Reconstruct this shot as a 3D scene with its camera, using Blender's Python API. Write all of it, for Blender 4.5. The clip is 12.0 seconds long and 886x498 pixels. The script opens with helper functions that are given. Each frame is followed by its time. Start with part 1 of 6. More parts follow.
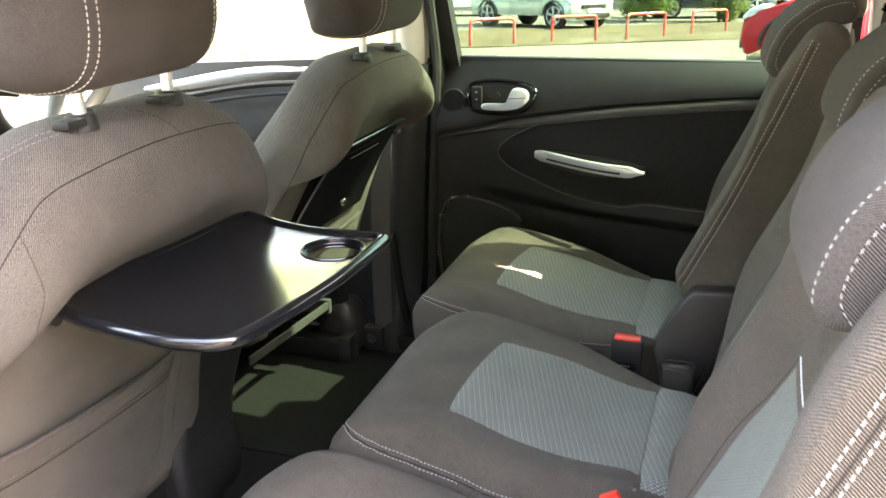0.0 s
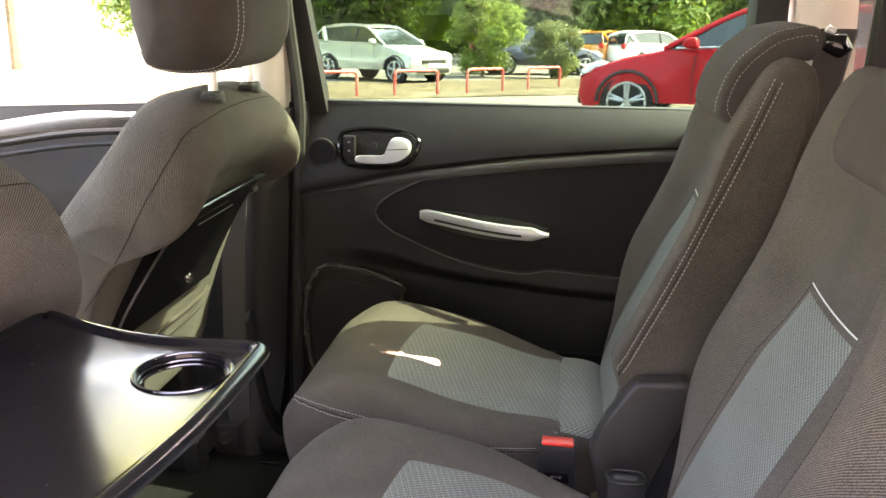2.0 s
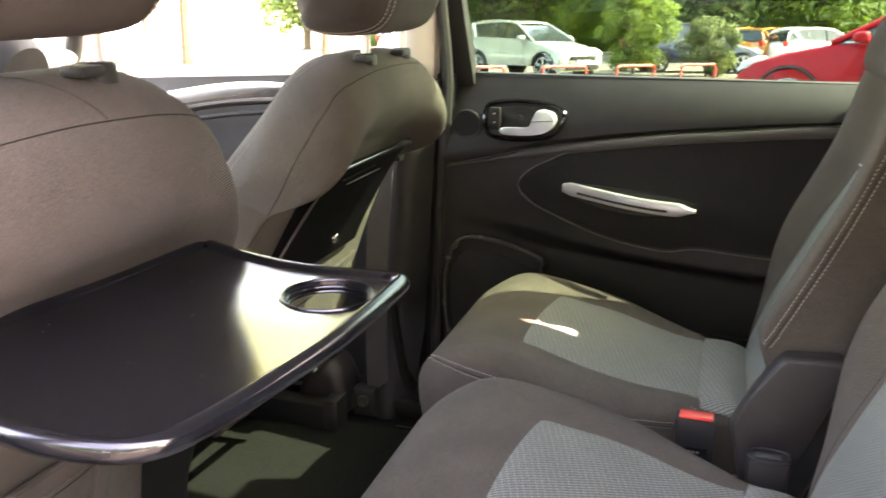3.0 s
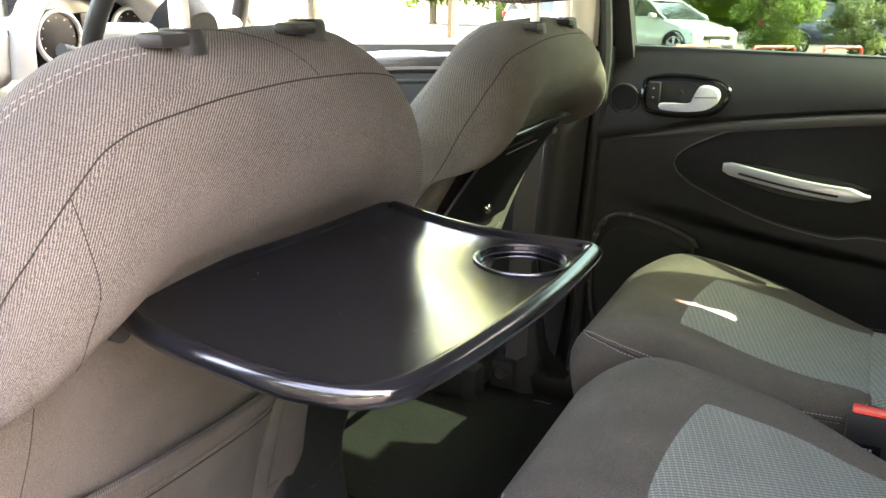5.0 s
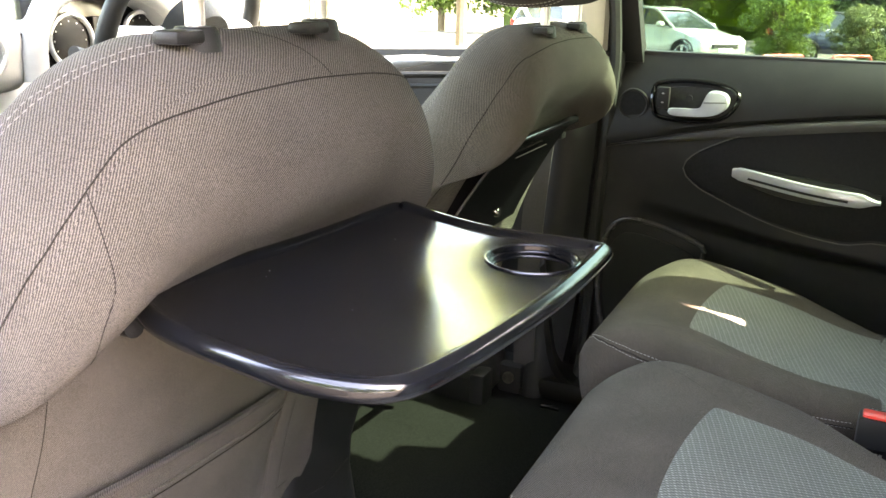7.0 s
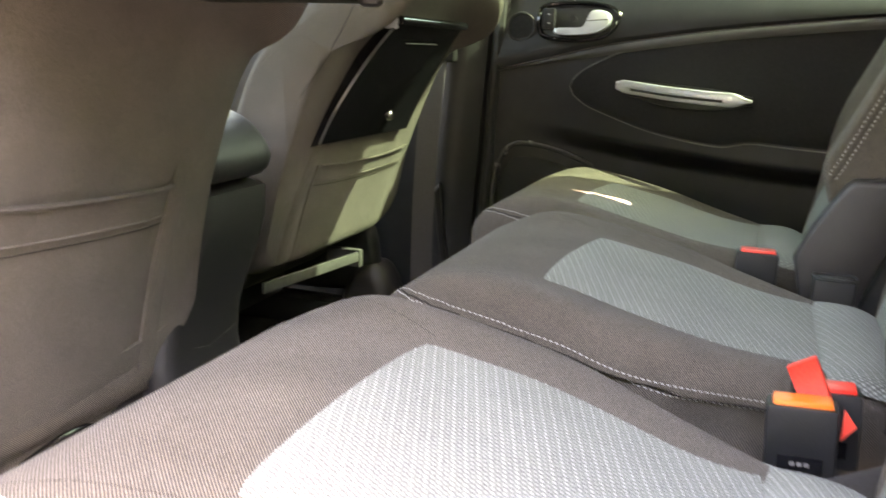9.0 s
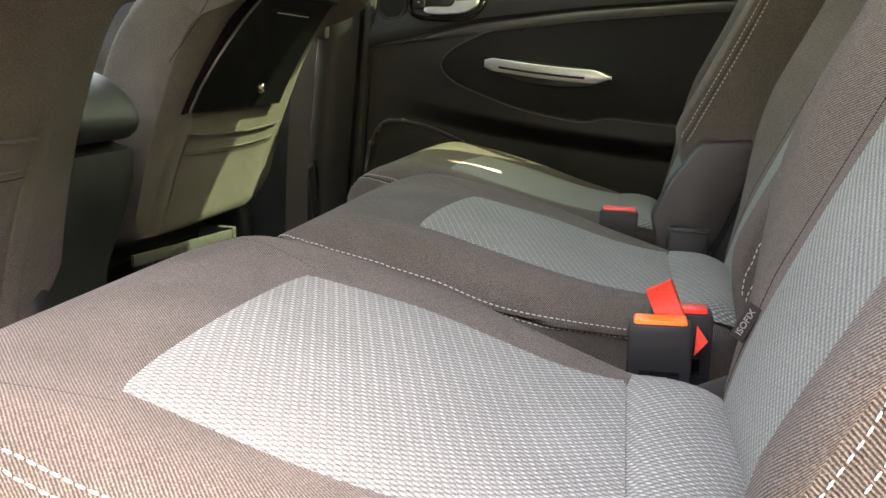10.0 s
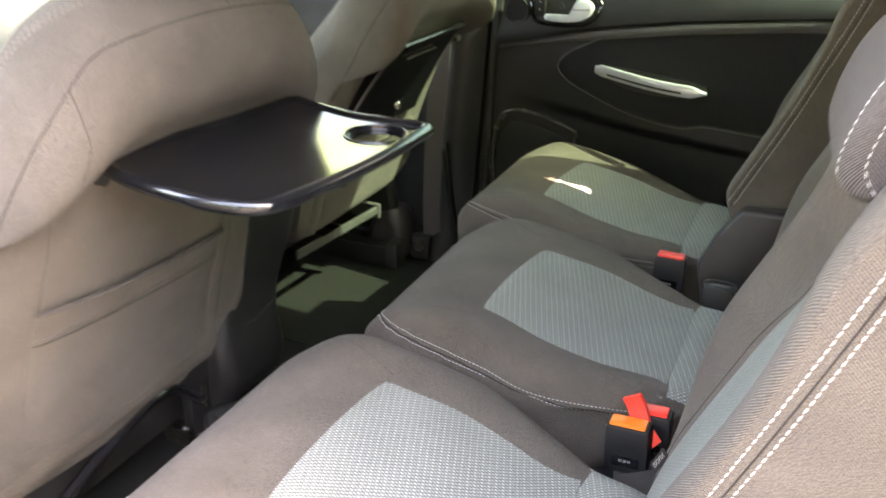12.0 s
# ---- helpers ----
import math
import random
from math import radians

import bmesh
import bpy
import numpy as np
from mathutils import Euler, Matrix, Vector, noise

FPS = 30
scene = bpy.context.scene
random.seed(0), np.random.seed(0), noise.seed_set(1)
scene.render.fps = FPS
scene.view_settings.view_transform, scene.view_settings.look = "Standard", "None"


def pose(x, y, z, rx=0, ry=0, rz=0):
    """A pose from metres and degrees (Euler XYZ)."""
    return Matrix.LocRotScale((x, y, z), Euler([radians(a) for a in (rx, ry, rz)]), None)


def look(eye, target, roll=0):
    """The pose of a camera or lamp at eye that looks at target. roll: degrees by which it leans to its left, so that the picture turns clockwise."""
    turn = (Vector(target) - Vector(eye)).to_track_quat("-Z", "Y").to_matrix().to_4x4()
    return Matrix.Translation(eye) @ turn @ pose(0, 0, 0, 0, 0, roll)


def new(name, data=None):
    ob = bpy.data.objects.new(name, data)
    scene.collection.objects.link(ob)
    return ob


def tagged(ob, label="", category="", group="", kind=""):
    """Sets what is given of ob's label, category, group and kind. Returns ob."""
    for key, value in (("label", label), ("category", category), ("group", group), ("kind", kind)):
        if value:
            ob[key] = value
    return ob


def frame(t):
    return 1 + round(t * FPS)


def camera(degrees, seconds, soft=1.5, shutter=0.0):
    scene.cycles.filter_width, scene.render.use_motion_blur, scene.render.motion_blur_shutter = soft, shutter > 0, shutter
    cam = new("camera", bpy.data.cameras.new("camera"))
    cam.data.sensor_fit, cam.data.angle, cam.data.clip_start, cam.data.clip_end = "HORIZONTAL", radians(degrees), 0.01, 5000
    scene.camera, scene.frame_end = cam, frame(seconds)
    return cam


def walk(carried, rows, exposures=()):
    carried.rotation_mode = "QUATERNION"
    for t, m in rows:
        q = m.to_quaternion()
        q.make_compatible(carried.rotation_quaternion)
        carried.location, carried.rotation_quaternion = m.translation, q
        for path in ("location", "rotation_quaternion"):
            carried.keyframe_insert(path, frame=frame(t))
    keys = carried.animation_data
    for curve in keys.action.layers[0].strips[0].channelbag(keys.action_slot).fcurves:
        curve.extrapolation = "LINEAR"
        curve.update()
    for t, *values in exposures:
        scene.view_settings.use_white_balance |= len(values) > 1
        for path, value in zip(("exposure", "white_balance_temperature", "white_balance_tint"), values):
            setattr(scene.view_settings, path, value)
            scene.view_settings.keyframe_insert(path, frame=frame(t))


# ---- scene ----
cam = camera(55.1, 12.0, shutter=0.35)
PATH = [
    (0, (0.358, -1.049, 1.3), (-0.27, 0.725, 0.621), -1.4),
    (0.5, (0.312, -0.942, 1.298), (-0.315, 0.832, 0.618), -0.8),
    (1, (0.234, -0.856, 1.277), (-0.156, 0.999, 0.64), 0.1),
    (1.5, (0.208, -0.802, 1.26), (-0.046, 1.091, 0.669), 0.9),
    (2, (0.217, -0.788, 1.247), (-0.064, 1.109, 0.682), 0.5),
    (2.5, (0.229, -0.791, 1.228), (-0.18, 1.087, 0.676), 0.1),
    (3, (0.221, -0.804, 1.201), (-0.38, 1.016, 0.63), 0.1),
    (3.5, (0.192, -0.816, 1.189), (-0.561, 0.935, 0.584), 0.7),
    (3.7, (0.181, -0.816, 1.187), (-0.607, 0.915, 0.569), 1.0),
    (5.5, (0.158, -0.826, 1.19), (-0.688, 0.875, 0.567), 0.7),
    (6, (0.155, -0.825, 1.189), (-0.699, 0.872, 0.565), 0.9),
    (6.5, (0.156, -0.826, 1.189), (-0.702, 0.871, 0.569), 0.9),
    (8.3, (0.182, -0.844, 1.051), (-0.665, 0.893, 0.537), 0.8),
    (8.6, (0.192, -0.852, 0.987), (-0.613, 0.913, 0.498), 1.8),
    (9, (0.209, -0.882, 0.926), (-0.462, 0.945, 0.464), 1.7),
    (9.5, (0.214, -0.91, 0.88), (-0.251, 0.983, 0.431), 2.5),
    (10, (0.216, -0.912, 0.877), (-0.171, 1.0, 0.435), 2.6),
    (10.5, (0.216, -0.91, 0.877), (-0.167, 1.004, 0.44), 2.5),
    (11, (0.221, -0.91, 0.895), (-0.192, 0.983, 0.399), 2.4),
    (11.3, (0.237, -0.917, 1.002), (-0.216, 0.914, 0.338), 2.9),
    (11.5, (0.272, -0.946, 1.071), (-0.238, 0.835, 0.316), 1.9),
    (11.8, (0.339, -1.008, 1.202), (-0.3, 0.686, 0.352), 1.8),
    (12, (0.387, -1.058, 1.259), (-0.349, 0.607, 0.43), 0.9),
]
LIGHT = [(0, 6.12, 9600, 23), (0.8, 6.17, 9900, 36), (1.5, 6.22, 9800, 38), (2.5, 6.27, 9800, 38), (3.6, 6.3, 9900, 37), (5.5, 6.2, 9400, 26), (6.5, 6.2, 9400, 26), (8.3, 6.5, 9500, 22), (9, 6.5, 10300, 26), (9.6, 6.05, 11000, 27), (11, 6.15, 11000, 27), (11.5, 6.38, 10700, 28), (12, 6.22, 9900, 23)]
walk(cam, [(t, look(eye, target, roll)) for t, eye, target, roll in PATH], LIGHT)

from mathutils.bvhtree import BVHTree

# ---------------------------------------------------------------- light
SUN_DIR = Vector((0.644, 0.264, 0.721)).normalized()
world = bpy.data.worlds.new("world")
scene.world = world
world.use_nodes = True
wn = world.node_tree.nodes
sky = wn.new("ShaderNodeTexSky")
sky.sky_type = "NISHITA"
sky.sun_disc = False
sky.sun_elevation = math.asin(SUN_DIR.z)
sky.sun_rotation = math.atan2(SUN_DIR.x, SUN_DIR.y)
sky.dust_density, sky.air_density, sky.ozone_density = 2.5, 0.9, 0.7
world.node_tree.links.new(sky.outputs[0], wn["Background"].inputs[0])
wn["Background"].inputs[1].default_value = 0.15
sun = new("sun", bpy.data.lights.new("sun", "SUN"))
sun.data.energy, sun.data.angle, sun.data.color = 1.7, radians(0.5), (1.0, 0.99, 0.965)
sun.matrix_world = look(SUN_DIR * 30, (0, 0, 0))


# ---------------------------------------------------------------- materials
def mat(name, color, rough=0.5, metal=0.0, color2=None, scale=40.0, bump=0.0, bump_scale=300.0, coat=0.0, sheen=0.0, spec=0.5, vary=0.0):
    m = bpy.data.materials.new(name)
    m.use_nodes = True
    n, l = m.node_tree.nodes, m.node_tree.links
    b = n["Principled BSDF"]
    b.inputs["Base Color"].default_value = (*color, 1)
    b.inputs["Roughness"].default_value = rough
    b.inputs["Metallic"].default_value = metal
    b.inputs["Coat Weight"].default_value = coat
    b.inputs["Sheen Weight"].default_value = sheen
    b.inputs["Sheen Roughness"].default_value = 0.5
    b.inputs["Specular IOR Level"].default_value = min(spec, 0.12) if rough > 0.8 else spec
    tc = n.new("ShaderNodeTexCoord")
    if color2:
        t = n.new("ShaderNodeTexNoise")
        t.inputs["Scale"].default_value, t.inputs["Detail"].default_value = scale, 6.0
        l.new(tc.outputs["Object"], t.inputs["Vector"])
        r = n.new("ShaderNodeValToRGB")
        r.color_ramp.elements[0].position, r.color_ramp.elements[1].position = 0.35, 0.68
        r.color_ramp.elements[0].color, r.color_ramp.elements[1].color = (*color, 1), (*color2, 1)
        l.new(t.outputs["Fac"], r.inputs[0])
        out = r.outputs[0]
        if vary:
            oi = n.new("ShaderNodeObjectInfo")
            hs = n.new("ShaderNodeHueSaturation")
            mr = n.new("ShaderNodeMapRange")
            mr.inputs[3].default_value, mr.inputs[4].default_value = 1 - vary, 1 + vary
            l.new(oi.outputs["Random"], mr.inputs[0])
            l.new(mr.outputs[0], hs.inputs["Value"])
            l.new(out, hs.inputs["Color"])
            out = hs.outputs[0]
        l.new(out, b.inputs["Base Color"])
        rr = n.new("ShaderNodeMapRange")
        rr.inputs[3].default_value, rr.inputs[4].default_value = max(rough - 0.06, 0.03), min(rough + 0.08, 1)
        l.new(t.outputs["Fac"], rr.inputs[0])
        l.new(rr.outputs[0], b.inputs["Roughness"])
    if bump:
        t2 = n.new("ShaderNodeTexNoise")
        t2.inputs["Scale"].default_value, t2.inputs["Detail"].default_value = bump_scale, 3.0
        l.new(tc.outputs["Object"], t2.inputs["Vector"])
        bp = n.new("ShaderNodeBump")
        bp.inputs["Strength"].default_value, bp.inputs["Distance"].default_value = bump, 0.002
        l.new(t2.outputs["Fac"], bp.inputs["Height"])
        l.new(bp.outputs[0], b.inputs["Normal"])
    return m


def twill(name, dark, light, pitch=0.0022, sheen=0.05, turn=1.0, rib=0.85, up=1.0):
    """Ribbed twill cloth: slanting ribs, wear stains and lint."""
    m = mat(name, dark, 0.9, sheen=sheen, spec=0.2)
    n, l = m.node_tree.nodes, m.node_tree.links
    b = n["Principled BSDF"]
    tc = n.new("ShaderNodeTexCoord")
    mp = n.new("ShaderNodeMapping")
    mp.inputs["Scale"].default_value = (up, turn, 1.0)
    l.new(tc.outputs["UV"], mp.inputs[0])
    w = n.new("ShaderNodeTexWave")
    w.bands_direction = "DIAGONAL"
    w.inputs["Scale"].default_value = 0.628 / (pitch * 1.414)
    w.inputs["Distortion"].default_value, w.inputs["Detail"].default_value = 0.12, 1.0
    w.inputs["Detail Scale"].default_value = 0.6
    l.new(mp.outputs[0], w.inputs["Vector"])
    fine = n.new("ShaderNodeTexNoise")
    fine.inputs["Scale"].default_value, fine.inputs["Detail"].default_value = 1000.0, 4.0
    l.new(tc.outputs["Object"], fine.inputs["Vector"])
    big = n.new("ShaderNodeTexNoise")
    big.inputs["Scale"].default_value, big.inputs["Detail"].default_value = 14.0, 5.0
    l.new(tc.outputs["Object"], big.inputs["Vector"])
    a1 = n.new("ShaderNodeMath")
    a1.operation = "MULTIPLY_ADD"
    a1.inputs[1].default_value, a1.inputs[2].default_value = 1.6, -0.72
    l.new(fine.outputs["Fac"], a1.inputs[0])
    a2 = n.new("ShaderNodeMath")
    a2.operation = "MULTIPLY_ADD"
    a2.inputs[1].default_value = rib
    l.new(w.outputs["Fac"], a2.inputs[0])
    l.new(a1.outputs[0], a2.inputs[2])
    r = n.new("ShaderNodeValToRGB")
    r.color_ramp.elements[0].color, r.color_ramp.elements[1].color = (*dark, 1), (*light, 1)
    r.color_ramp.elements[0].position, r.color_ramp.elements[1].position = 0.18, 0.82
    l.new(a2.outputs[0], r.inputs[0])
    hs = n.new("ShaderNodeHueSaturation")
    mr = n.new("ShaderNodeMapRange")
    mr.inputs[1].default_value, mr.inputs[2].default_value = 0.3, 0.7
    mr.inputs[3].default_value, mr.inputs[4].default_value = 0.88, 1.14
    l.new(big.outputs["Fac"], mr.inputs[0])
    l.new(mr.outputs[0], hs.inputs["Value"])
    l.new(r.outputs[0], hs.inputs["Color"])
    l.new(hs.outputs[0], b.inputs["Base Color"])
    bp = n.new("ShaderNodeBump")
    bp.inputs["Strength"].default_value, bp.inputs["Distance"].default_value = 0.7, 0.0009
    l.new(a2.outputs[0], bp.inputs["Height"])
    l.new(bp.outputs[0], b.inputs["Normal"])
    return m


def weave(name, base, thread, back=False):
    """Grey insert cloth: slanting columns of pale thread dots over rows of short dashes."""
    m = mat(name, base, 0.85, sheen=0.05, spec=0.25)
    n, l = m.node_tree.nodes, m.node_tree.links
    b = n["Principled BSDF"]

    def calc(op, a, c, d=None):
        k = n.new("ShaderNodeMath")
        k.operation = op
        for sock, v in zip(k.inputs, (a, c, d)):
            if v is None:
                continue
            if isinstance(v, (int, float)):
                sock.default_value = v
            else:
                l.new(v, sock)
        return k.outputs[0]
    tc = n.new("ShaderNodeTexCoord")
    sx = n.new("ShaderNodeSeparateXYZ")
    l.new(tc.outputs["Object"], sx.inputs[0])
    wob = n.new("ShaderNodeTexNoise")
    wob.inputs["Scale"].default_value, wob.inputs["Detail"].default_value = 45.0, 2.0
    l.new(tc.outputs["Object"], wob.inputs["Vector"])
    shift = calc("MULTIPLY_ADD", wob.outputs["Fac"], 0.0016, -0.0008)
    along = calc("ADD", calc("MULTIPLY_ADD", sx.outputs["Y"], 0.8 if back else 0.35, sx.outputs["Z" if back else "X"]), shift)
    across = calc("ADD", sx.outputs["Y"], shift)
    # columns 7.8 mm apart, dots 4.2 mm apart in them; between them finer dashes
    col = calc("MULTIPLY_ADD", calc("SINE", calc("MULTIPLY", along, 2 * math.pi / (0.0044 if back else 0.0078)), 0.0), 0.5, 0.5)
    dot = calc("MULTIPLY_ADD", calc("SINE", calc("MULTIPLY", across, 2 * math.pi / (0.0034 if back else 0.0042)), 0.0), 0.5, 0.5)
    bead = calc("MULTIPLY", calc("POWER", col, 2.0), calc("POWER", dot, 1.3))
    bead2 = calc("MULTIPLY", calc("POWER", calc("SUBTRACT", 1.0, col), 1.6), calc("POWER", calc("SUBTRACT", 1.0, dot), 1.3))
    yarn = calc("MULTIPLY_ADD", bead2, 0.42, 0.10)
    fine = n.new("ShaderNodeTexNoise")
    fine.inputs["Scale"].default_value, fine.inputs["Detail"].default_value = 1100.0, 3.0
    l.new(tc.outputs["Object"], fine.inputs["Vector"])
    height = calc("ADD", yarn, calc("MULTIPLY", bead, 0.60 if back else 0.62))
    level = calc("ADD", height, calc("MULTIPLY_ADD", fine.outputs["Fac"], 0.8, -0.40))
    r = n.new("ShaderNodeValToRGB")
    e = r.color_ramp.elements
    e[0].position, e[0].color = 0.0, (*[0.62 * p for p in base], 1)
    e[1].position, e[1].color = 0.55, (*thread, 1)
    hi = e.new(1.0)
    hi.color = (*[min(1.0, 2.15 * p) for p in thread], 1)
    l.new(level, r.inputs[0])
    big = n.new("ShaderNodeTexNoise")
    big.inputs["Scale"].default_value, big.inputs["Detail"].default_value = 12.0, 5.0
    l.new(tc.outputs["Object"], big.inputs["Vector"])
    mr = n.new("ShaderNodeMapRange")
    mr.inputs[1].default_value, mr.inputs[2].default_value = 0.3, 0.7
    mr.inputs[3].default_value, mr.inputs[4].default_value = 0.93, 1.08
    l.new(big.outputs["Fac"], mr.inputs[0])
    hs = n.new("ShaderNodeHueSaturation")
    l.new(r.outputs[0], hs.inputs["Color"])
    l.new(mr.outputs[0], hs.inputs["Value"])
    l.new(hs.outputs[0], b.inputs["Base Color"])
    bp = n.new("ShaderNodeBump")
    bp.inputs["Strength"].default_value, bp.inputs["Distance"].default_value = 0.6, 0.0012
    l.new(height, bp.inputs["Height"])
    l.new(bp.outputs[0], b.inputs["Normal"])
    return m


def glass_mat(name, tint=(0.305, 0.40, 0.355)):
    m = bpy.data.materials.new(name)
    m.use_nodes = True
    n, l = m.node_tree.nodes, m.node_tree.links
    n.remove(n["Principled BSDF"])
    tr, gl, mx = n.new("ShaderNodeBsdfTransparent"), n.new("ShaderNodeBsdfGlossy"), n.new("ShaderNodeMixShader")
    tr.inputs[0].default_value = (*tint, 1)
    gl.inputs["Roughness"].default_value = 0.02
    mx.inputs[0].default_value = 0.05
    l.new(tr.outputs[0], mx.inputs[1])
    l.new(gl.outputs[0], mx.inputs[2])
    l.new(mx.outputs[0], n["Material Output"].inputs[0])
    return m


CLOTH = twill("brown_grey_twill", (0.038, 0.0318, 0.0262), (0.152, 0.1275, 0.104), pitch=0.0017, rib=0.64)
CLOTH_FRONT = twill("brown_grey_twill_front", (0.036, 0.031, 0.0265), (0.142, 0.123, 0.104), pitch=0.0015, turn=0.72, up=0.80, rib=0.74)
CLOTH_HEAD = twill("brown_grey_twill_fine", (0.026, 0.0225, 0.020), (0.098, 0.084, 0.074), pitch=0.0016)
INSERT = weave("grey_woven_insert", (0.082, 0.086, 0.077), (0.248, 0.254, 0.226))
INSERT_BACK = weave("grey_woven_back_insert", (0.076, 0.084, 0.074), (0.222, 0.238, 0.211), back=True)
THREAD_DULL = mat("dull_brown_thread", (0.18, 0.163, 0.145), 0.8)
THREAD = mat("pale_thread", (0.44, 0.42, 0.385), 0.8)
SEAM_SOFT = mat("brown_seam", (0.022, 0.019, 0.016), 0.95)
SEAM = mat("dark_seam", (0.020, 0.017, 0.015), 0.95)
PIPING = mat("white_piping", (0.6, 0.6, 0.59), 0.5)
PLASTIC = mat("black_grained_plastic", (0.0085, 0.0085, 0.009), 0.5, color2=(0.0125, 0.0122, 0.0125), spec=0.35, scale=30, bump=0.25, bump_scale=900)
PLASTIC_GREY = mat("charcoal_grained_plastic", (0.016, 0.0165, 0.0175), 0.5, color2=(0.022, 0.0225, 0.0235), spec=0.35, scale=25, bump=0.3, bump_scale=700)
DOOR_CARD = mat("charcoal_door_panel", (0.0165, 0.0165, 0.0178), 0.46, color2=(0.0225, 0.0225, 0.024), spec=0.32, scale=25, bump=0.3, bump_scale=700)
PLASTIC_WING = mat("warm_charcoal_plastic", (0.022, 0.0195, 0.019), 0.40, color2=(0.029, 0.0255, 0.025), spec=0.4, scale=25, bump=0.3, bump_scale=900)
PLASTIC_RIM = mat("satin_charcoal_rim", (0.060, 0.059, 0.059), 0.25, color2=(0.070, 0.069, 0.069), spec=0.7, scale=25, bump=0.1, bump_scale=900)
DOOR_TOP = mat("black_door_top", (0.0125, 0.0127, 0.0135), 0.5, color2=(0.0165, 0.0167, 0.0178), scale=30, bump=0.25, bump_scale=900, spec=0.3)
DOOR_CLOTH = mat("black_door_cloth", (0.013, 0.0125, 0.013), 0.85, color2=(0.018, 0.0175, 0.018), scale=200, bump=0.2, bump_scale=1500, sheen=0.1)
GLOSS = mat("black_tray_plastic", (0.0034, 0.0042, 0.0056), 0.17, color2=(0.0044, 0.0054, 0.0070), scale=18, bump=0.03, bump_scale=1200, spec=0.5, coat=0.35)
GLOSS.node_tree.nodes["Principled BSDF"].inputs["Coat Roughness"].default_value = 0.14
GLOSS_FAR = mat("black_gloss_plastic", (0.006, 0.006, 0.007), 0.12, spec=0.5)
SILVER = mat("satin_silver", (0.56, 0.58, 0.61), 0.33, metal=0.5, color2=(0.52, 0.54, 0.57), scale=60)
ALLOY = mat("silver_alloy", (0.42, 0.42, 0.42), 0.35, metal=0.6, color2=(0.34, 0.34, 0.345), scale=30)
CHROME = mat("polished_chrome", (0.85, 0.85, 0.84), 0.08, metal=1.0)
POST_STEEL = mat("bright_brushed_steel", (0.82, 0.82, 0.81), 0.32, metal=0.7, color2=(0.76, 0.76, 0.75), scale=90)
STEEL = mat("dark_steel", (0.22, 0.21, 0.20), 0.4, metal=1.0, color2=(0.14, 0.13, 0.12), scale=80)
GREY_STEEL = mat("grey_painted_steel", (0.055, 0.055, 0.052), 0.5, color2=(0.042, 0.042, 0.04), scale=60, bump=0.1)
RUBBER = mat("black_rubber", (0.012, 0.012, 0.012), 0.65, color2=(0.02, 0.02, 0.02), scale=60)
BEIGE = mat("beige_pillar_trim", (0.66, 0.60, 0.53), 0.7, color2=(0.72, 0.655, 0.58), scale=20, bump=0.15, bump_scale=800)
LINER = mat("pale_headliner", (0.38, 0.37, 0.355), 0.95, color2=(0.43, 0.42, 0.405), scale=400, bump=0.2)
CARPET = mat("charcoal_carpet", (0.006, 0.006, 0.006), 0.95, color2=(0.014, 0.0142, 0.0138), scale=600, bump=1.0, bump_scale=1200)
MAT_CARPET = mat("grey_floor_mat", (0.008, 0.0085, 0.008), 0.95, color2=(0.020, 0.021, 0.0195), scale=350, bump=1.0, bump_scale=900)
RED = mat("red_button_plastic", (0.75, 0.03, 0.02), 0.35)
ORANGE = mat("orange_red_webbing", (0.80, 0.055, 0.03), 0.7, color2=(0.72, 0.04, 0.025), scale=500, bump=0.4)
ORANGE_BTN = mat("orange_button_plastic", (0.85, 0.16, 0.02), 0.35)
BELT = mat("grey_seat_belt", (0.055, 0.052, 0.05), 0.75, color2=(0.075, 0.07, 0.068), scale=500, bump=0.3)
DASH = mat("dash_plastic", (0.33, 0.335, 0.34), 0.6, color2=(0.37, 0.375, 0.38), scale=30, bump=0.2)
DIAL = mat("dial_dark", (0.01, 0.01, 0.012), 0.2)
GREY_MARK = mat("grey_marking", (0.38, 0.37, 0.36), 0.7)
WHITE_MARK = mat("white_marking", (0.7, 0.7, 0.7), 0.6)
GLASS = glass_mat("window_glass")
GLASS_CLEAR = glass_mat("clear_window_glass", (0.74, 0.80, 0.76))
GLASS_TINT = glass_mat("tinted_quarter_glass", (0.19, 0.23, 0.205))
GLASS_DARK = mat("car_window", (0.02, 0.028, 0.03), 0.06, spec=0.8)
PAINT_SILVER = mat("silver_green_paint", (0.36, 0.385, 0.35), 0.32, metal=0.25, coat=0.8)
PAINT_RED = mat("red_paint", (0.42, 0.004, 0.010), 0.5, coat=0.12, spec=0.25)
PAINT_BLUE = mat("dark_blue_paint", (0.012, 0.018, 0.045), 0.3, coat=1.0)
PAINT_ORANGE = mat("orange_paint", (0.65, 0.2, 0.03), 0.3, coat=1.0)
PAINT_WHITE = mat("white_paint", (0.75, 0.76, 0.76), 0.3, coat=1.0)
TYRE = mat("tyre_rubber", (0.02, 0.02, 0.02), 0.85)
LAMP_GLASS = mat("headlamp_glass", (0.6, 0.62, 0.64), 0.1, spec=0.8)
TAIL = mat("tail_lamp_red", (0.6, 0.02, 0.015), 0.15)
RACK = mat("red_rack_paint", (0.52, 0.035, 0.03), 0.45, color2=(0.62, 0.16, 0.12), scale=6)
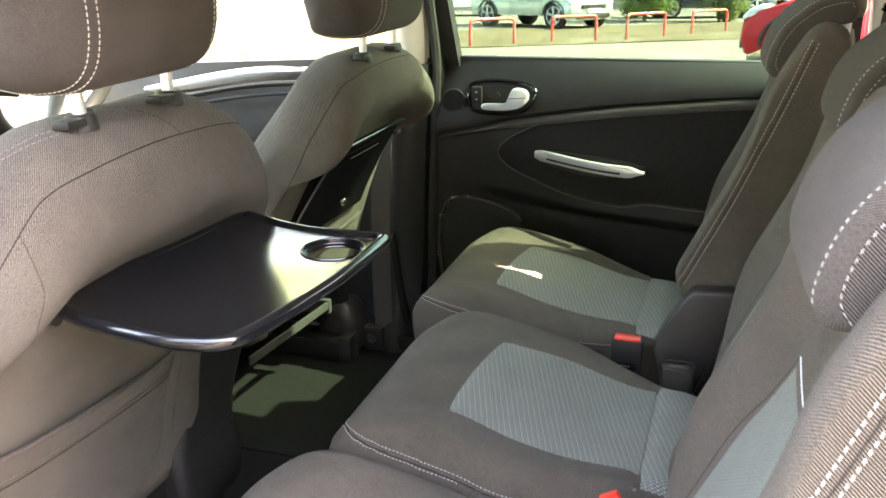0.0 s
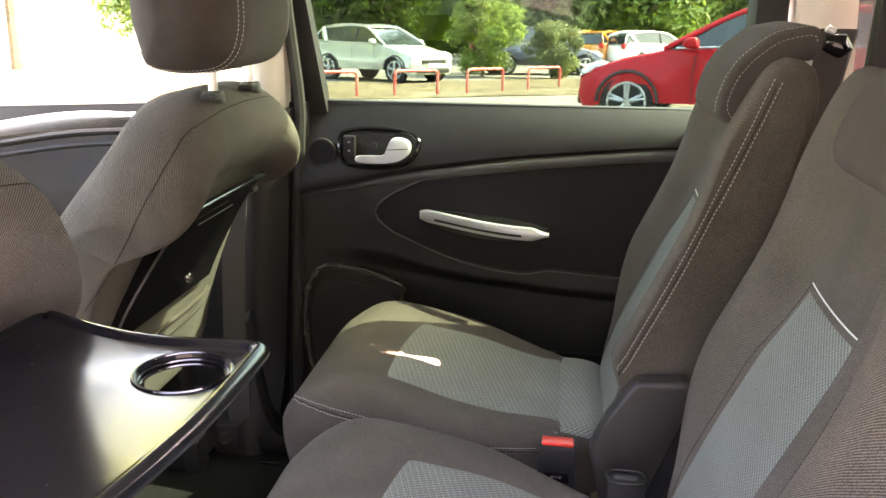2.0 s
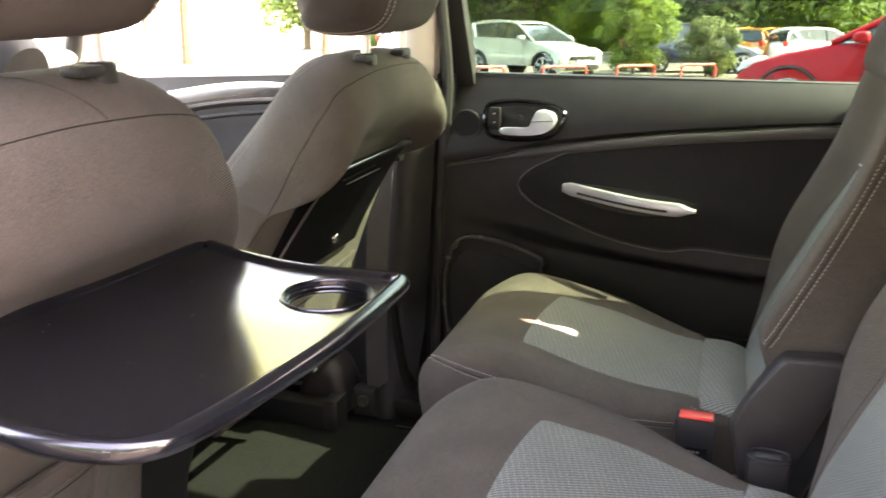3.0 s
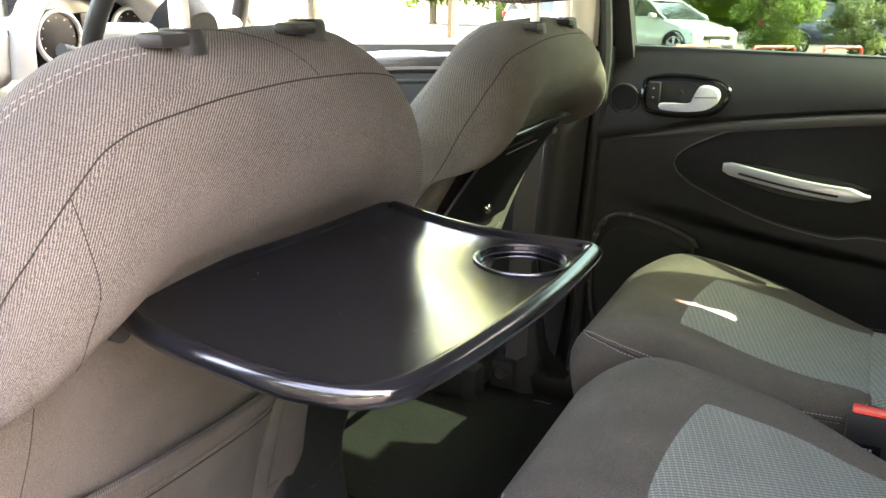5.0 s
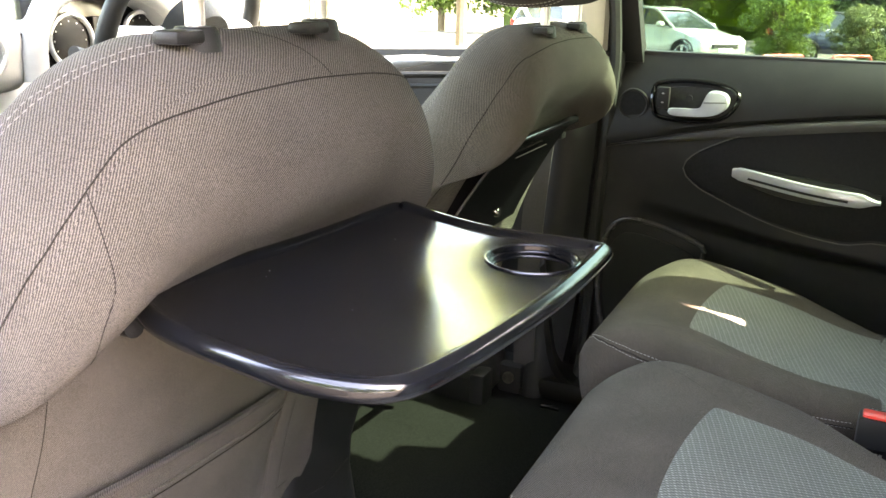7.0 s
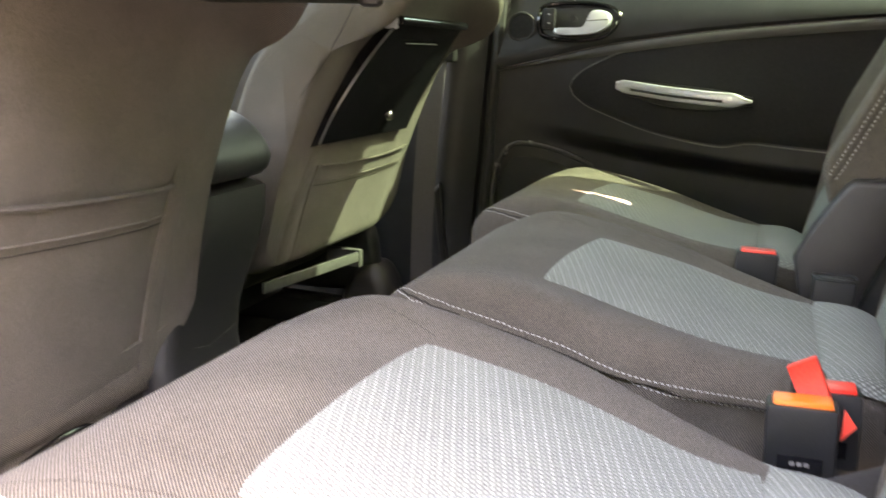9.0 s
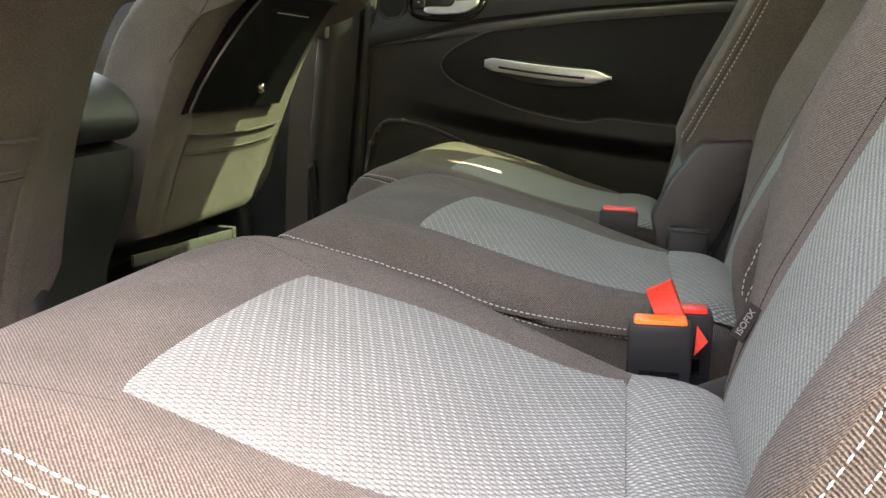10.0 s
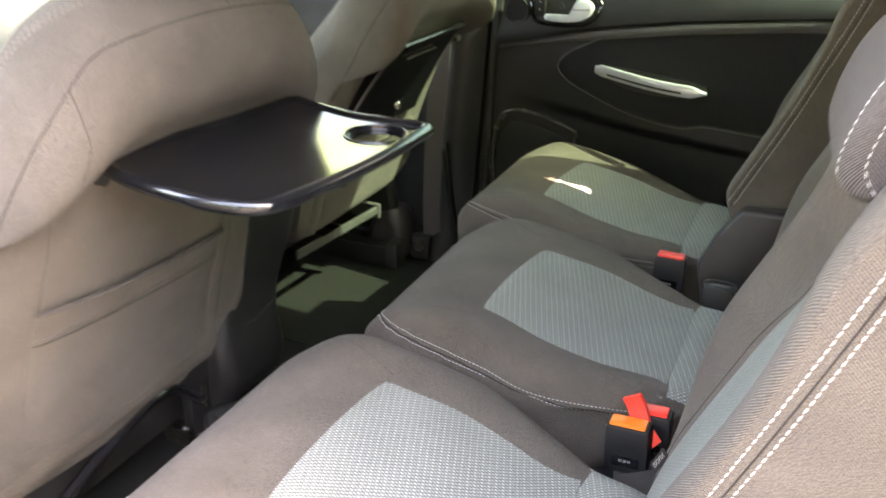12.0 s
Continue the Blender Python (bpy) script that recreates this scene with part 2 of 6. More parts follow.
GROUND = mat("sandy_asphalt", (0.112, 0.104, 0.092), 0.95, color2=(0.152, 0.141, 0.122), scale=1.2, bump=0.6, bump_scale=30)
ASPHALT = mat("dark_asphalt", (0.042, 0.041, 0.040), 0.9, color2=(0.062, 0.060, 0.057), scale=1.5, bump=0.6, bump_scale=60)
VERGE = mat("dry_verge_soil", (0.070, 0.052, 0.030), 1.0, color2=(0.125, 0.098, 0.064), scale=2.5, bump=0.8, bump_scale=25)
LEAF = mat("bright_leaf", (0.075, 0.145, 0.024), 0.55, color2=(0.165, 0.26, 0.05), scale=1.6)
LEAF_PALE = mat("sunlit_leaf", (0.27, 0.33, 0.09), 0.55, color2=(0.40, 0.46, 0.17), scale=0.8)
LEAF_DARK = mat("tree_leaf", (0.042, 0.085, 0.018), 0.55, color2=(0.12, 0.20, 0.042), scale=0.5)
LEAF_DUSTY = mat("dusty_leaf", (0.065, 0.10, 0.03), 0.6, color2=(0.14, 0.18, 0.065), scale=2.0)
BARK = mat("bark", (0.10, 0.075, 0.05), 0.9, color2=(0.16, 0.12, 0.08), scale=8, bump=0.8, bump_scale=20)
for leafy in (LEAF, LEAF_DARK, LEAF_DUSTY, LEAF_PALE):
    ln, ll = leafy.node_tree.nodes, leafy.node_tree.links
    lb = ln["Principled BSDF"]
    tl, mx = ln.new("ShaderNodeBsdfTranslucent"), ln.new("ShaderNodeMixShader")
    mx.inputs[0].default_value = 0.45
    hs = ln.new("ShaderNodeHueSaturation")
    hs.inputs["Hue"].default_value, hs.inputs["Value"].default_value = 0.47, 1.5
    ll.new(lb.inputs["Base Color"].links[0].from_socket, hs.inputs["Color"])
    ll.new(hs.outputs[0], tl.inputs[0])
    ll.new(lb.outputs[0], mx.inputs[1])
    ll.new(tl.outputs[0], mx.inputs[2])
    ll.new(mx.outputs[0], ln["Material Output"].inputs[0])


# ---------------------------------------------------------------- building helpers
ORIGIN = {}


def thing(name, loc, label, category, group="", kind=""):
    """An empty at the thing's base; parts are given in world metres and moved to it."""
    ob = new(name)
    ob.empty_display_size = 0.05
    ob.location = loc
    ORIGIN[ob.name] = Vector(loc)
    return tagged(ob, label, category, group, kind)


def surface(bm):
    """A search tree of a form's skin, for laying seams and threads on it."""
    bmesh.ops.recalc_face_normals(bm, faces=bm.faces)
    return BVHTree.FromBMesh(bm)


def hug(tree, pts, lift=0.0005):
    """The line laid down on the skin."""
    out = []
    for p in smooth_loop(pts, len(pts) * 8, closed=False):
        q, nrm, _, _ = tree.find_nearest(p)
        out.append(q + nrm * lift)
    return out


def root_of(ob):
    while ob.parent:
        ob = ob.parent
    return ob


def cloth_uv(bm):
    """Flat cloth coordinates, in metres, for meshes that have none."""
    if bm.loops.layers.uv:
        return
    layer = bm.loops.layers.uv.new("cloth")
    for f in bm.faces:
        a = f.normal
        flat = abs(a.z) > max(abs(a.x), abs(a.y))
        for lp in f.loops:
            c = lp.vert.co
            lp[layer].uv = (c.x, c.y) if flat else (-c.z, c.y) if abs(a.x) > abs(a.y) else (c.x, c.z)


def part(name, bm, material, parent, label="", smooth=True, kind=""):
    me = bpy.data.meshes.new(name)
    o = ORIGIN[root_of(parent).name] if parent else None
    if o:
        bmesh.ops.translate(bm, verts=bm.verts, vec=-o)
    bmesh.ops.recalc_face_normals(bm, faces=bm.faces)
    cloth_uv(bm)
    if smooth:
        for f in bm.faces:
            f.smooth = True
    bm.to_mesh(me)
    bm.free()
    if smooth:
        me.set_sharp_from_angle(angle=radians(38))
    me.materials.append(material)
    ob = new(name, me)
    if parent:
        ob.parent = parent
    return tagged(ob, label, kind=kind)


def solo(name, bm, material, label, category, base, group="", kind=""):
    """A thing of a single mesh."""
    me = bpy.data.meshes.new(name)
    bmesh.ops.translate(bm, verts=bm.verts, vec=-Vector(base))
    bmesh.ops.recalc_face_normals(bm, faces=bm.faces)
    for f in bm.faces:
        f.smooth = True
    bm.to_mesh(me)
    bm.free()
    me.set_sharp_from_angle(angle=radians(38))
    me.materials.append(material)
    ob = new(name, me)
    ob.location = base
    ORIGIN[ob.name] = Vector(base)
    return tagged(ob, label, category, group, kind)


def smooth_loop(pts, n, closed=True):
    """A Catmull-Rom curve through the control points, n samples evenly along it."""
    P = [Vector(p) for p in pts]
    m = len(P)
    dense = []
    segs = m if closed else m - 1
    for i in range(segs):
        if closed:
            a, b, c, d = P[i - 1], P[i], P[(i + 1) % m], P[(i + 2) % m]
        else:
            a, b, c, d = P[max(i - 1, 0)], P[i], P[i + 1], P[min(i + 2, m - 1)]
        for k in range(12):
            t = k / 12
            dense.append(0.5 * ((2 * b) + (c - a) * t + (2 * a - 5 * b + 4 * c - d) * t * t + (3 * b - a - 3 * c + d) * t ** 3))
    dense.append(dense[0].copy() if closed else P[-1].copy())
    length = [0.0]
    for p, q in zip(dense, dense[1:]):
        length.append(length[-1] + (q - p).length)
    out, j = [], 0
    for i in range(n):
        s = length[-1] * i / (n if closed else n - 1)
        while j < len(dense) - 2 and length[j + 1] < s:
            j += 1
        w = (s - length[j]) / max(length[j + 1] - length[j], 1e-9)
        out.append(dense[j].lerp(dense[j + 1], min(w, 1)))
    return out


def pillow(prof, y0, y1, r, warp=None, n=56, mids=13, place=lambda a, y, b: (a, y, b)):
    """A stuffed form: a closed outline (a, b) swept from y0 to y1, its ends rounded with radius r."""
    loop = smooth_loop([(a, b, 0) for a, b in prof], n)
    ca = (max(p.x for p in loop) + min(p.x for p in loop)) / 2
    cb = (max(p.y for p in loop) + min(p.y for p in loop)) / 2
    ha = (max(p.x for p in loop) - min(p.x for p in loop)) / 2
    hb = (max(p.y for p in loop) - min(p.y for p in loop)) / 2
    st = []
    for k in range(8):
        a = math.pi / 2 * k / 7
        st.append((y0 + r * (1 - math.cos(a)), r * (1 - math.sin(a))))
    for k in range(1, mids):
        st.append((y0 + r + (y1 - y0 - 2 * r) * k / mids, 0.0))
    for k in range(8):
        a = math.pi / 2 * (1 - k / 7)
        st.append((y1 - r * (1 - math.cos(a)), r * (1 - math.sin(a))))
    bm = bmesh.new()
    uvl = bm.loops.layers.uv.new("cloth")
    arc = [0.0]
    for p, q in zip(loop, loop[1:] + loop[:1]):
        arc.append(arc[-1] + (q - p).length)
    rings = []
    for y, ins in st:
        fa, fb = 1 - min(ins / ha, 0.8), 1 - min(ins / hb, 0.8)
        ring = []
        for p in loop:
            q = Vector(place(ca + (p.x - ca) * fa, y, cb + (p.y - cb) * fb))
            if warp:
                q = Vector(warp(q))
            ring.append(bm.verts.new(q))
        rings.append(ring)
    side = [0.0]
    for (ya, ia), (yb, ib) in zip(st, st[1:]):
        side.append(side[-1] + math.hypot(yb - ya, ib - ia))
    for j, (r0, r1) in enumerate(zip(rings, rings[1:])):
        for i in range(n):
            f = bm.faces.new((r0[i], r0[(i + 1) % n], r1[(i + 1) % n], r1[i]))
            for lp, uv in zip(f.loops, ((arc[i], side[j]), (arc[i + 1], side[j]), (arc[i + 1], side[j + 1]), (arc[i], side[j + 1]))):
                lp[uvl].uv = uv
    for ring in (rings[0], rings[-1]):
        f = bm.faces.new(ring)
        for lp in f.loops:
            lp[uvl].uv = (lp.vert.co.x, lp.vert.co.z)
    return bm


def tube_into(bm, pts, r, sides=8, closed=False, flat=1.0, up=None):
    P = [Vector(p) for p in pts]
    m = len(P)
    rings = []
    ref = Vector(up) if up else Vector((0.13, 0.21, 0.97))
    for i, p in enumerate(P):
        d = (P[(i + 1) % m] - P[i - 1]) if closed else (P[min(i + 1, m - 1)] - P[max(i - 1, 0)])
        d.normalize()
        u = d.cross(ref)
        u = u.normalized() if u.length > 1e-6 else Vector((1, 0, 0))
        v = u.cross(d).normalized()
        rr = r[i] if isinstance(r, (list, tuple)) else r
        rings.append([bm.verts.new(p + u * rr * math.cos(2 * math.pi * k / sides) + v * rr * flat * math.sin(2 * math.pi * k / sides)) for k in range(sides)])
    pairs = list(zip(rings, rings[1:])) + ([(rings[-1], rings[0])] if closed else [])
    for a, b in pairs:
        for k in range(sides):
            bm.faces.new((a[k], a[(k + 1) % sides], b[(k + 1) % sides], b[k]))
    if not closed:
        bm.faces.new(rings[0])
        bm.faces.new(rings[-1])
    return bm


def tube(pts, r, sides=8, closed=False, flat=1.0, up=None):
    return tube_into(bmesh.new(), pts, r, sides, closed, flat, up)


def stitch_into(bm, pts, dash=0.0042, gap=0.0018, r=0.0009):
    """Short thread stitches along a line."""
    P = smooth_loop(pts, max(4, len(pts) * 10), closed=False)
    L = [0.0]
    for a, b in zip(P, P[1:]):
        L.append(L[-1] + (b - a).length)

    def at(s):
        for j in range(len(P) - 1):
            if L[j + 1] >= s:
                return P[j].lerp(P[j + 1], (s - L[j]) / max(L[j + 1] - L[j], 1e-9))
        return P[-1]
    s = 0.0
    while s + dash < L[-1]:
        a, b = at(s), at(s + dash)
        c = (a + b) / 2
        tube_into(bm, [a, c, b], [r * 0.6, r, r * 0.6], sides=5)
        s += dash + gap
    return bm


def box(x0, x1, y0, y1, z0, z1, bevel=0.004, seg=2, m=None):
    bm = bmesh.new()
    bmesh.ops.create_cube(bm, size=1.0)
    bmesh.ops.scale(bm, vec=(x1 - x0, y1 - y0, z1 - z0), verts=bm.verts)
    bmesh.ops.translate(bm, vec=((x0 + x1) / 2, (y0 + y1) / 2, (z0 + z1) / 2), verts=bm.verts)
    if bevel:
        bmesh.ops.bevel(bm, geom=bm.edges[:], offset=bevel, segments=seg, profile=0.6, affect="EDGES")
    if m:
        bmesh.ops.transform(bm, matrix=m, verts=bm.verts)
    return bm


def slab(outline, place, depth, bevel=0.003, seg=2):
    """A plate: a closed outline (a, b), placed by place(a, b, h) from h = 0 to depth, with rounded edges."""
    bm = bmesh.new()
    lo = [bm.verts.new(Vector(place(a, b, 0.0))) for a, b in outline]
    ca = sum(a for a, b in outline) / len(outline)
    cb = sum(b for a, b in outline) / len(outline)
    ext = max(max(abs(a - ca), abs(b - cb)) for a, b in outline)
    rings = [lo]
    for k in range(seg + 1):
        ang = math.pi / 2 * k / seg
        ins = bevel * (1 - math.cos(ang))
        h = depth - bevel + bevel * math.sin(ang)
        f = 1 - ins / ext
        rings.append([bm.verts.new(Vector(place(ca + (a - ca) * f, cb + (b - cb) * f, h))) for a, b in outline])
    n = len(outline)
    for r0, r1 in zip(rings, rings[1:]):
        for i in range(n):
            bm.faces.new((r0[i], r0[(i + 1) % n], r1[(i + 1) % n], r1[i]))
    bm.faces.new(rings[0])
    bm.faces.new(rings[-1])
    return bm


def sheet(nu, nv, f, thick=None):
    """A grid surface f(u, v); with thick, a second skin displaced by that vector closes it."""
    bm = bmesh.new()
    g = [[bm.verts.new(Vector(f(i / nu, j / nv))) for j in range(nv + 1)] for i in range(nu + 1)]
    for i in range(nu):
        for j in range(nv):
            bm.faces.new((g[i][j], g[i + 1][j], g[i + 1][j + 1], g[i][j + 1]))
    if thick:
        t = Vector(thick)
        h = [[bm.verts.new(v.co + t) for v in row] for row in g]
        for i in range(nu):
            for j in range(nv):
                bm.faces.new((h[i][j], h[i][j + 1], h[i + 1][j + 1], h[i + 1][j]))
        rim = [(i, 0) for i in range(nu)] + [(nu, j) for j in range(nv)] + [(i, nv) for i in range(nu, 0, -1)] + [(0, j) for j in range(nv, 0, -1)]
        for (i, j), (k, m) in zip(rim, rim[1:] + rim[:1]):
            bm.faces.new((g[i][j], h[i][j], h[k][m], g[k][m]))
    return bm


def lerp_table(table, x):
    for (a, b), (c, d) in zip(table, table[1:]):
        if x <= c:
            return b + (d - b) * max(0.0, (x - a)) / (c - a)
    return table[-1][1]


def curve_z(ctrl, n=60):
    pts = smooth_loop([(a, b, 0) for a, b in ctrl], n, closed=False)
    tab = [(p.x, p.y) for p in pts]
    return lambda x: lerp_table(tab, x)


def sstep(a, b, x):
    t = min(max((x - a) / (b - a), 0.0), 1.0)
    return t * t * (3 - 2 * t)


# ---------------------------------------------------------------- the outside: ground, falling away slightly from the car
OUT = Matrix.Translation((0, 0.9, 0)) @ Matrix.Rotation(radians(-2.4), 4, "X")


def ground_point(x, y, z=0.0):
    return OUT @ Vector((x, y, z))


bm = sheet(40, 40, lambda u, v: ground_point(-400 + 800 * u, -300 + 800 * v))
tagged(solo("ground", bm, GROUND, "pale sunlit sandy asphalt of a car park", "ground", (0, 0, 0), kind="structure"))
# dark sheet over the out-of-view near ground, added to weaken light bounced into the cabin
bm = sheet(20, 20, lambda u, v: ground_point(-60 + 120 * u, -60 + 61.5 * v, 0.006))
solo("road", bm, ASPHALT, "dark ground added out of view on the near side to cut bounced light", "road", (0, -4, 0), kind="structure")
bm = sheet(30, 10, lambda u, v: ground_point(-20 + 26 * u, 2.5 + 18.5 * u + 7 * v, 0.02 + 0.05 * noise.noise(Vector((u * 20, v * 8, 0)))), thick=(0, 0, -0.3))
tagged(solo("verge", bm, VERGE, "dry sandy verge with scattered brown grass", "verge", (0, 0, 0), kind="structure"))

solo("raised_bay", box(0.4, 6.5, 8.3, 12.5, -0.75, ground_point(2.1, 8.1).z + 0.09, 0.03), VERGE, "low sandy raised parking strip under a red car", "kerb", (2.1, 9.9, -0.4), kind="structure")

# ---------------------------------------------------------------- the car's shell
bm = sheet(24, 12, lambda u, v: (-0.85 + 2.85 * u, -0.70 + 1.40 * v, 1.59 - 0.06 * (2 * v - 1) ** 2), thick=(0, 0, 0.035))
solo("ceiling", bm, LINER, "pale cloth headliner of the car's roof", "ceiling", (0, 0, 1.59), kind="structure")
solo("floor", box(-1.6, 2.1, -0.80, 0.80, 0.30, 0.37, 0.01), CARPET, "charcoal carpet on the car's floor", "floor", (0, 0, 0.37), kind="structure")
solo("wall_front", box(-1.75, -1.62, -0.78, 0.78, 0.3, 0.95, 0.02), PLASTIC, "black bulkhead in front of the footwells", "wall", (-1.7, 0, 0.3), kind="structure")
solo("wall_rear", box(2.0, 2.08, -0.74, 0.74, 0.3, 1.56, 0.02), PLASTIC_GREY, "charcoal tailgate lining", "wall", (2.04, 0, 0.3), kind="structure")
# near side: sill, centre pillar, front door and rear quarter round the open doorway
solo("door_sill", box(-0.40, 1.05, -0.86, -0.74, 0.24, 0.42, 0.03), PLASTIC, "black plastic sill of the open doorway", "door sill", (0, -0.8, 0.24), kind="structure")
solo("wall_near_front", box(-1.62, -0.36, -0.84, -0.76, 0.28, 1.02, 0.03), PLASTIC, "black lining of the closed front door", "wall", (-1, -0.8, 0.28), kind="structure")
solo("wall_near_rear", box(1.05, 2.0, -0.82, -0.74, 0.28, 1.54, 0.03), PLASTIC_GREY, "charcoal lining of the rear quarter", "wall", (1.5, -0.8, 0.28), kind="structure")
solo("pillar_near", box(-0.48, -0.38, -0.84, -0.72, 0.37, 1.55, 0.02), PLASTIC_GREY, "charcoal centre pillar of the doorway", "pillar", (-0.4, -0.78, 0.37), kind="structure")
# far side: rear quarter with its window
solo("wall_far_rear", box(0.72, 2.0, 0.70, 0.80, 0.28, 1.075, 0.02), PLASTIC_GREY, "charcoal lining of the rear quarter", "wall", (1.4, 0.75, 0.28), kind="structure")
solo("cant_rail", box(-0.9, 2.0, 0.62, 0.71, 1.505, 1.565, 0.02), LINER, "pale trim along the edge of the roof", "trim", (0.5, 0.7, 1.4), kind="structure")
solo("cant_rail", box(-0.9, 2.0, -0.72, -0.62, 1.495, 1.56, 0.02), LINER, "pale trim along the edge of the roof", "trim", (0.5, -0.7, 1.4), kind="structure")
solo("pillar_rear", box(1.9, 2.05, -0.74, -0.55, 0.9, 1.55, 0.02), BEIGE, "beige trim of the rearmost pillar", "pillar", (1.98, -0.65, 0.9), kind="structure")
solo("pillar_rear", box(1.9, 2.05, 0.55, 0.74, 0.9, 1.55, 0.02), BEIGE, "beige trim of the rearmost pillar", "pillar", (1.98, 0.65, 0.9), kind="structure")

# rear pillar of the far doorway, and the divider of the quarter window
bm = sheet(6, 10, lambda u, v: (0.552 + 0.095 * u + 0.03 * (1 - v), 0.705 + 0.02 * math.cos(u * math.pi) * 0 - 0.015 * math.sin(u * math.pi), 1.0 + 0.54 * v), thick=(0, 0.05, 0))
solo("pillar_c", bm, BEIGE, "beige moulded trim of the rear door pillar", "pillar", (0.6, 0.74, 1.0), kind="structure")
bm = box(0.700, 0.722, 0.715, 0.76, 1.05, 1.53, 0.004, m=None)
solo("window_divider", bm, RUBBER, "thin black divider bar in the quarter window", "window frame", (0.71, 0.74, 1.05), kind="structure")

# centre pillar, far side
B = thing("pillar_b", (-0.33, 0.73, 0.37), "dark plastic centre pillar with pale upper trim", "pillar", kind="structure")
bm = sheet(8, 16, lambda u, v: (-0.40 + 0.105 * u - 0.04 * (1 - v), 0.73 - 0.035 * math.sin(math.pi * min(max(u, 0.02), 0.98)) - 0.05 * (1 - sstep(0, 0.3, v)), 0.37 + 0.68 * v), thick=(0, 0.05, 0))
part("lower_trim", bm, PLASTIC_GREY, B)
bm = sheet(6, 8, lambda u, v: (-0.385 + 0.080 * u + 0.02 * v, 0.735 - 0.02 * math.sin(math.pi * u) - 0.06 * v, 1.05 + 0.49 * v), thick=(0, 0.04, 0))
part("upper_trim", bm, BEIGE, B, "beige upper pillar trim")
part("jamb", box(-0.40, -0.270, 0.752, 0.80, 0.30, 1.06, 0.006), PLASTIC, B, "black door jamb")
part("seal", tube(smooth_loop([(-0.303, 0.70, 0.40), (-0.300, 0.725, 0.48), (-0.296, 0.735, 0.7), (-0.285, 0.74, 0.95), (-0.282, 0.745, 1.06), (-0.292, 0.72, 1.25), (-0.285, 0.69, 1.42), (-0.283, 0.675, 1.52)], 40, False), 0.011, 8), RUBBER, B, "black rubber door seal")

# ---------------------------------------------------------------- far rear door
D = thing("rear_door", (0.2, 0.78, 0.40), "closed rear car door with charcoal panel, black armrest and silver pull", "door")
top_edge = curve_z([(-0.30, 0.884), (-0.194, 0.909), (-0.086, 0.936), (0.02, 0.954), (0.123, 0.969), (0.224, 0.980), (0.421, 0.998), (0.75, 1.01)])
under_edge = curve_z([(-0.30, 0.802), (-0.115, 0.776), (-0.015, 0.763), (0.177, 0.744), (0.313, 0.735), (0.75, 0.712)])
low_edge = curve_z([(-0.16, 0.860), (-0.13, 0.845), (-0.086, 0.819), (0.023, 0.786), (0.141, 0.768), (0.194, 0.777), (0.33, 0.770), (0.75, 0.76)])


def door_y(x, z):
    """Inner face of the door: the armrest swells out and overhangs the lower panel."""
    a = 0.055 * sstep(-0.20, 0.10, x)
    b = low_edge(x)
    e = under_edge(x)
    rise = sstep(e - 0.036, e + 0.006, z)
    fall = 1 - 0.75 * sstep(b + 0.03, top_edge(x), z)
    return 0.745 + 0.020 * sstep(-0.27, -0.05, x) * (1 - rise) - a * rise * fall - 0.008 * sstep(0.2, 0.9, z) + 0.010 * sstep(0.72, 0.5, z)


bm = sheet(110, 130, lambda u, v: (lambda x, z: (x, door_y(x, z), z))(-0.288 + 1.04 * u, 0.40 + (top_edge(-0.288 + 1.04 * u) - 0.40) * v), thick=(0, 0.06, 0))
part("lower_panel", bm, DOOR_CARD, D)
bm = sheet(60, 14, lambda u, v: (lambda x: (x, 0.733 - 0.006 * sstep(0, 0.06, v) * (1 - v) + 0.050 * v ** 1.6, top_edge(x) + 0.0015 + (1.056 + 0.006 * u - top_edge(x) - 0.0015) * v))(-0.288 + 1.04 * u), thick=(0, 0.04, 0))
part("upper_panel", bm, DOOR_TOP, D, "smooth black upper door panel")
part("belt_seal", box(-0.262, 0.75, 0.782, 0.802, 1.040, 1.062, 0.005), RUBBER, D, "black rubber window seal")


# paler band that follows the curve above the armrest
bm = sheet(80, 4, lambda u, v: (lambda x: (x, door_y(x, top_edge(x) - 0.008) - 0.007 + 0.004 * (2 * v - 1) ** 2, top_edge(x) - 0.002 - (0.002 + 0.015 * sstep(-0.26, -0.06, x)) * v))(-0.285 + 1.03 * u), thick=(0, 0.008, 0))
part("trim_band", bm, mat("grey_trim_band", (0.058, 0.0565, 0.0565), 0.62, color2=(0.066, 0.064, 0.064), spec=0.25, scale=40, bump=0.15, bump_scale=900), D, "grey curved trim band")

# dark oval armrest pad
ov_top = curve_z([(-0.1362, 0.860), (-0.1345, 0.870), (-0.128, 0.880), (-0.115, 0.891), (-0.092, 0.905), (-0.022, 0.935), (0.1, 0.953), (0.2, 0.964), (0.417, 0.981), (0.75, 0.99)])
ov_low = curve_z([(-0.1362, 0.860), (-0.1345, 0.852), (-0.126, 0.843), (-0.110, 0.832), (-0.086, 0.821), (0.023, 0.788), (0.141, 0.770), (0.194, 0.779), (0.33, 0.772), (0.75, 0.762)])
bm = sheet(90, 24, lambda u, v: (lambda x: (lambda z: (x, door_y(x, z) - 0.0045 + 0.006 * abs(2 * v - 1) ** 8, z))(ov_low(x) + (ov_top(x) - ov_low(x)) * v))(-0.1361 + 0.886 * u ** 2.4), thick=None)
part("armrest_pad", bm, DOOR_CLOTH, D, "black cloth armrest pad")
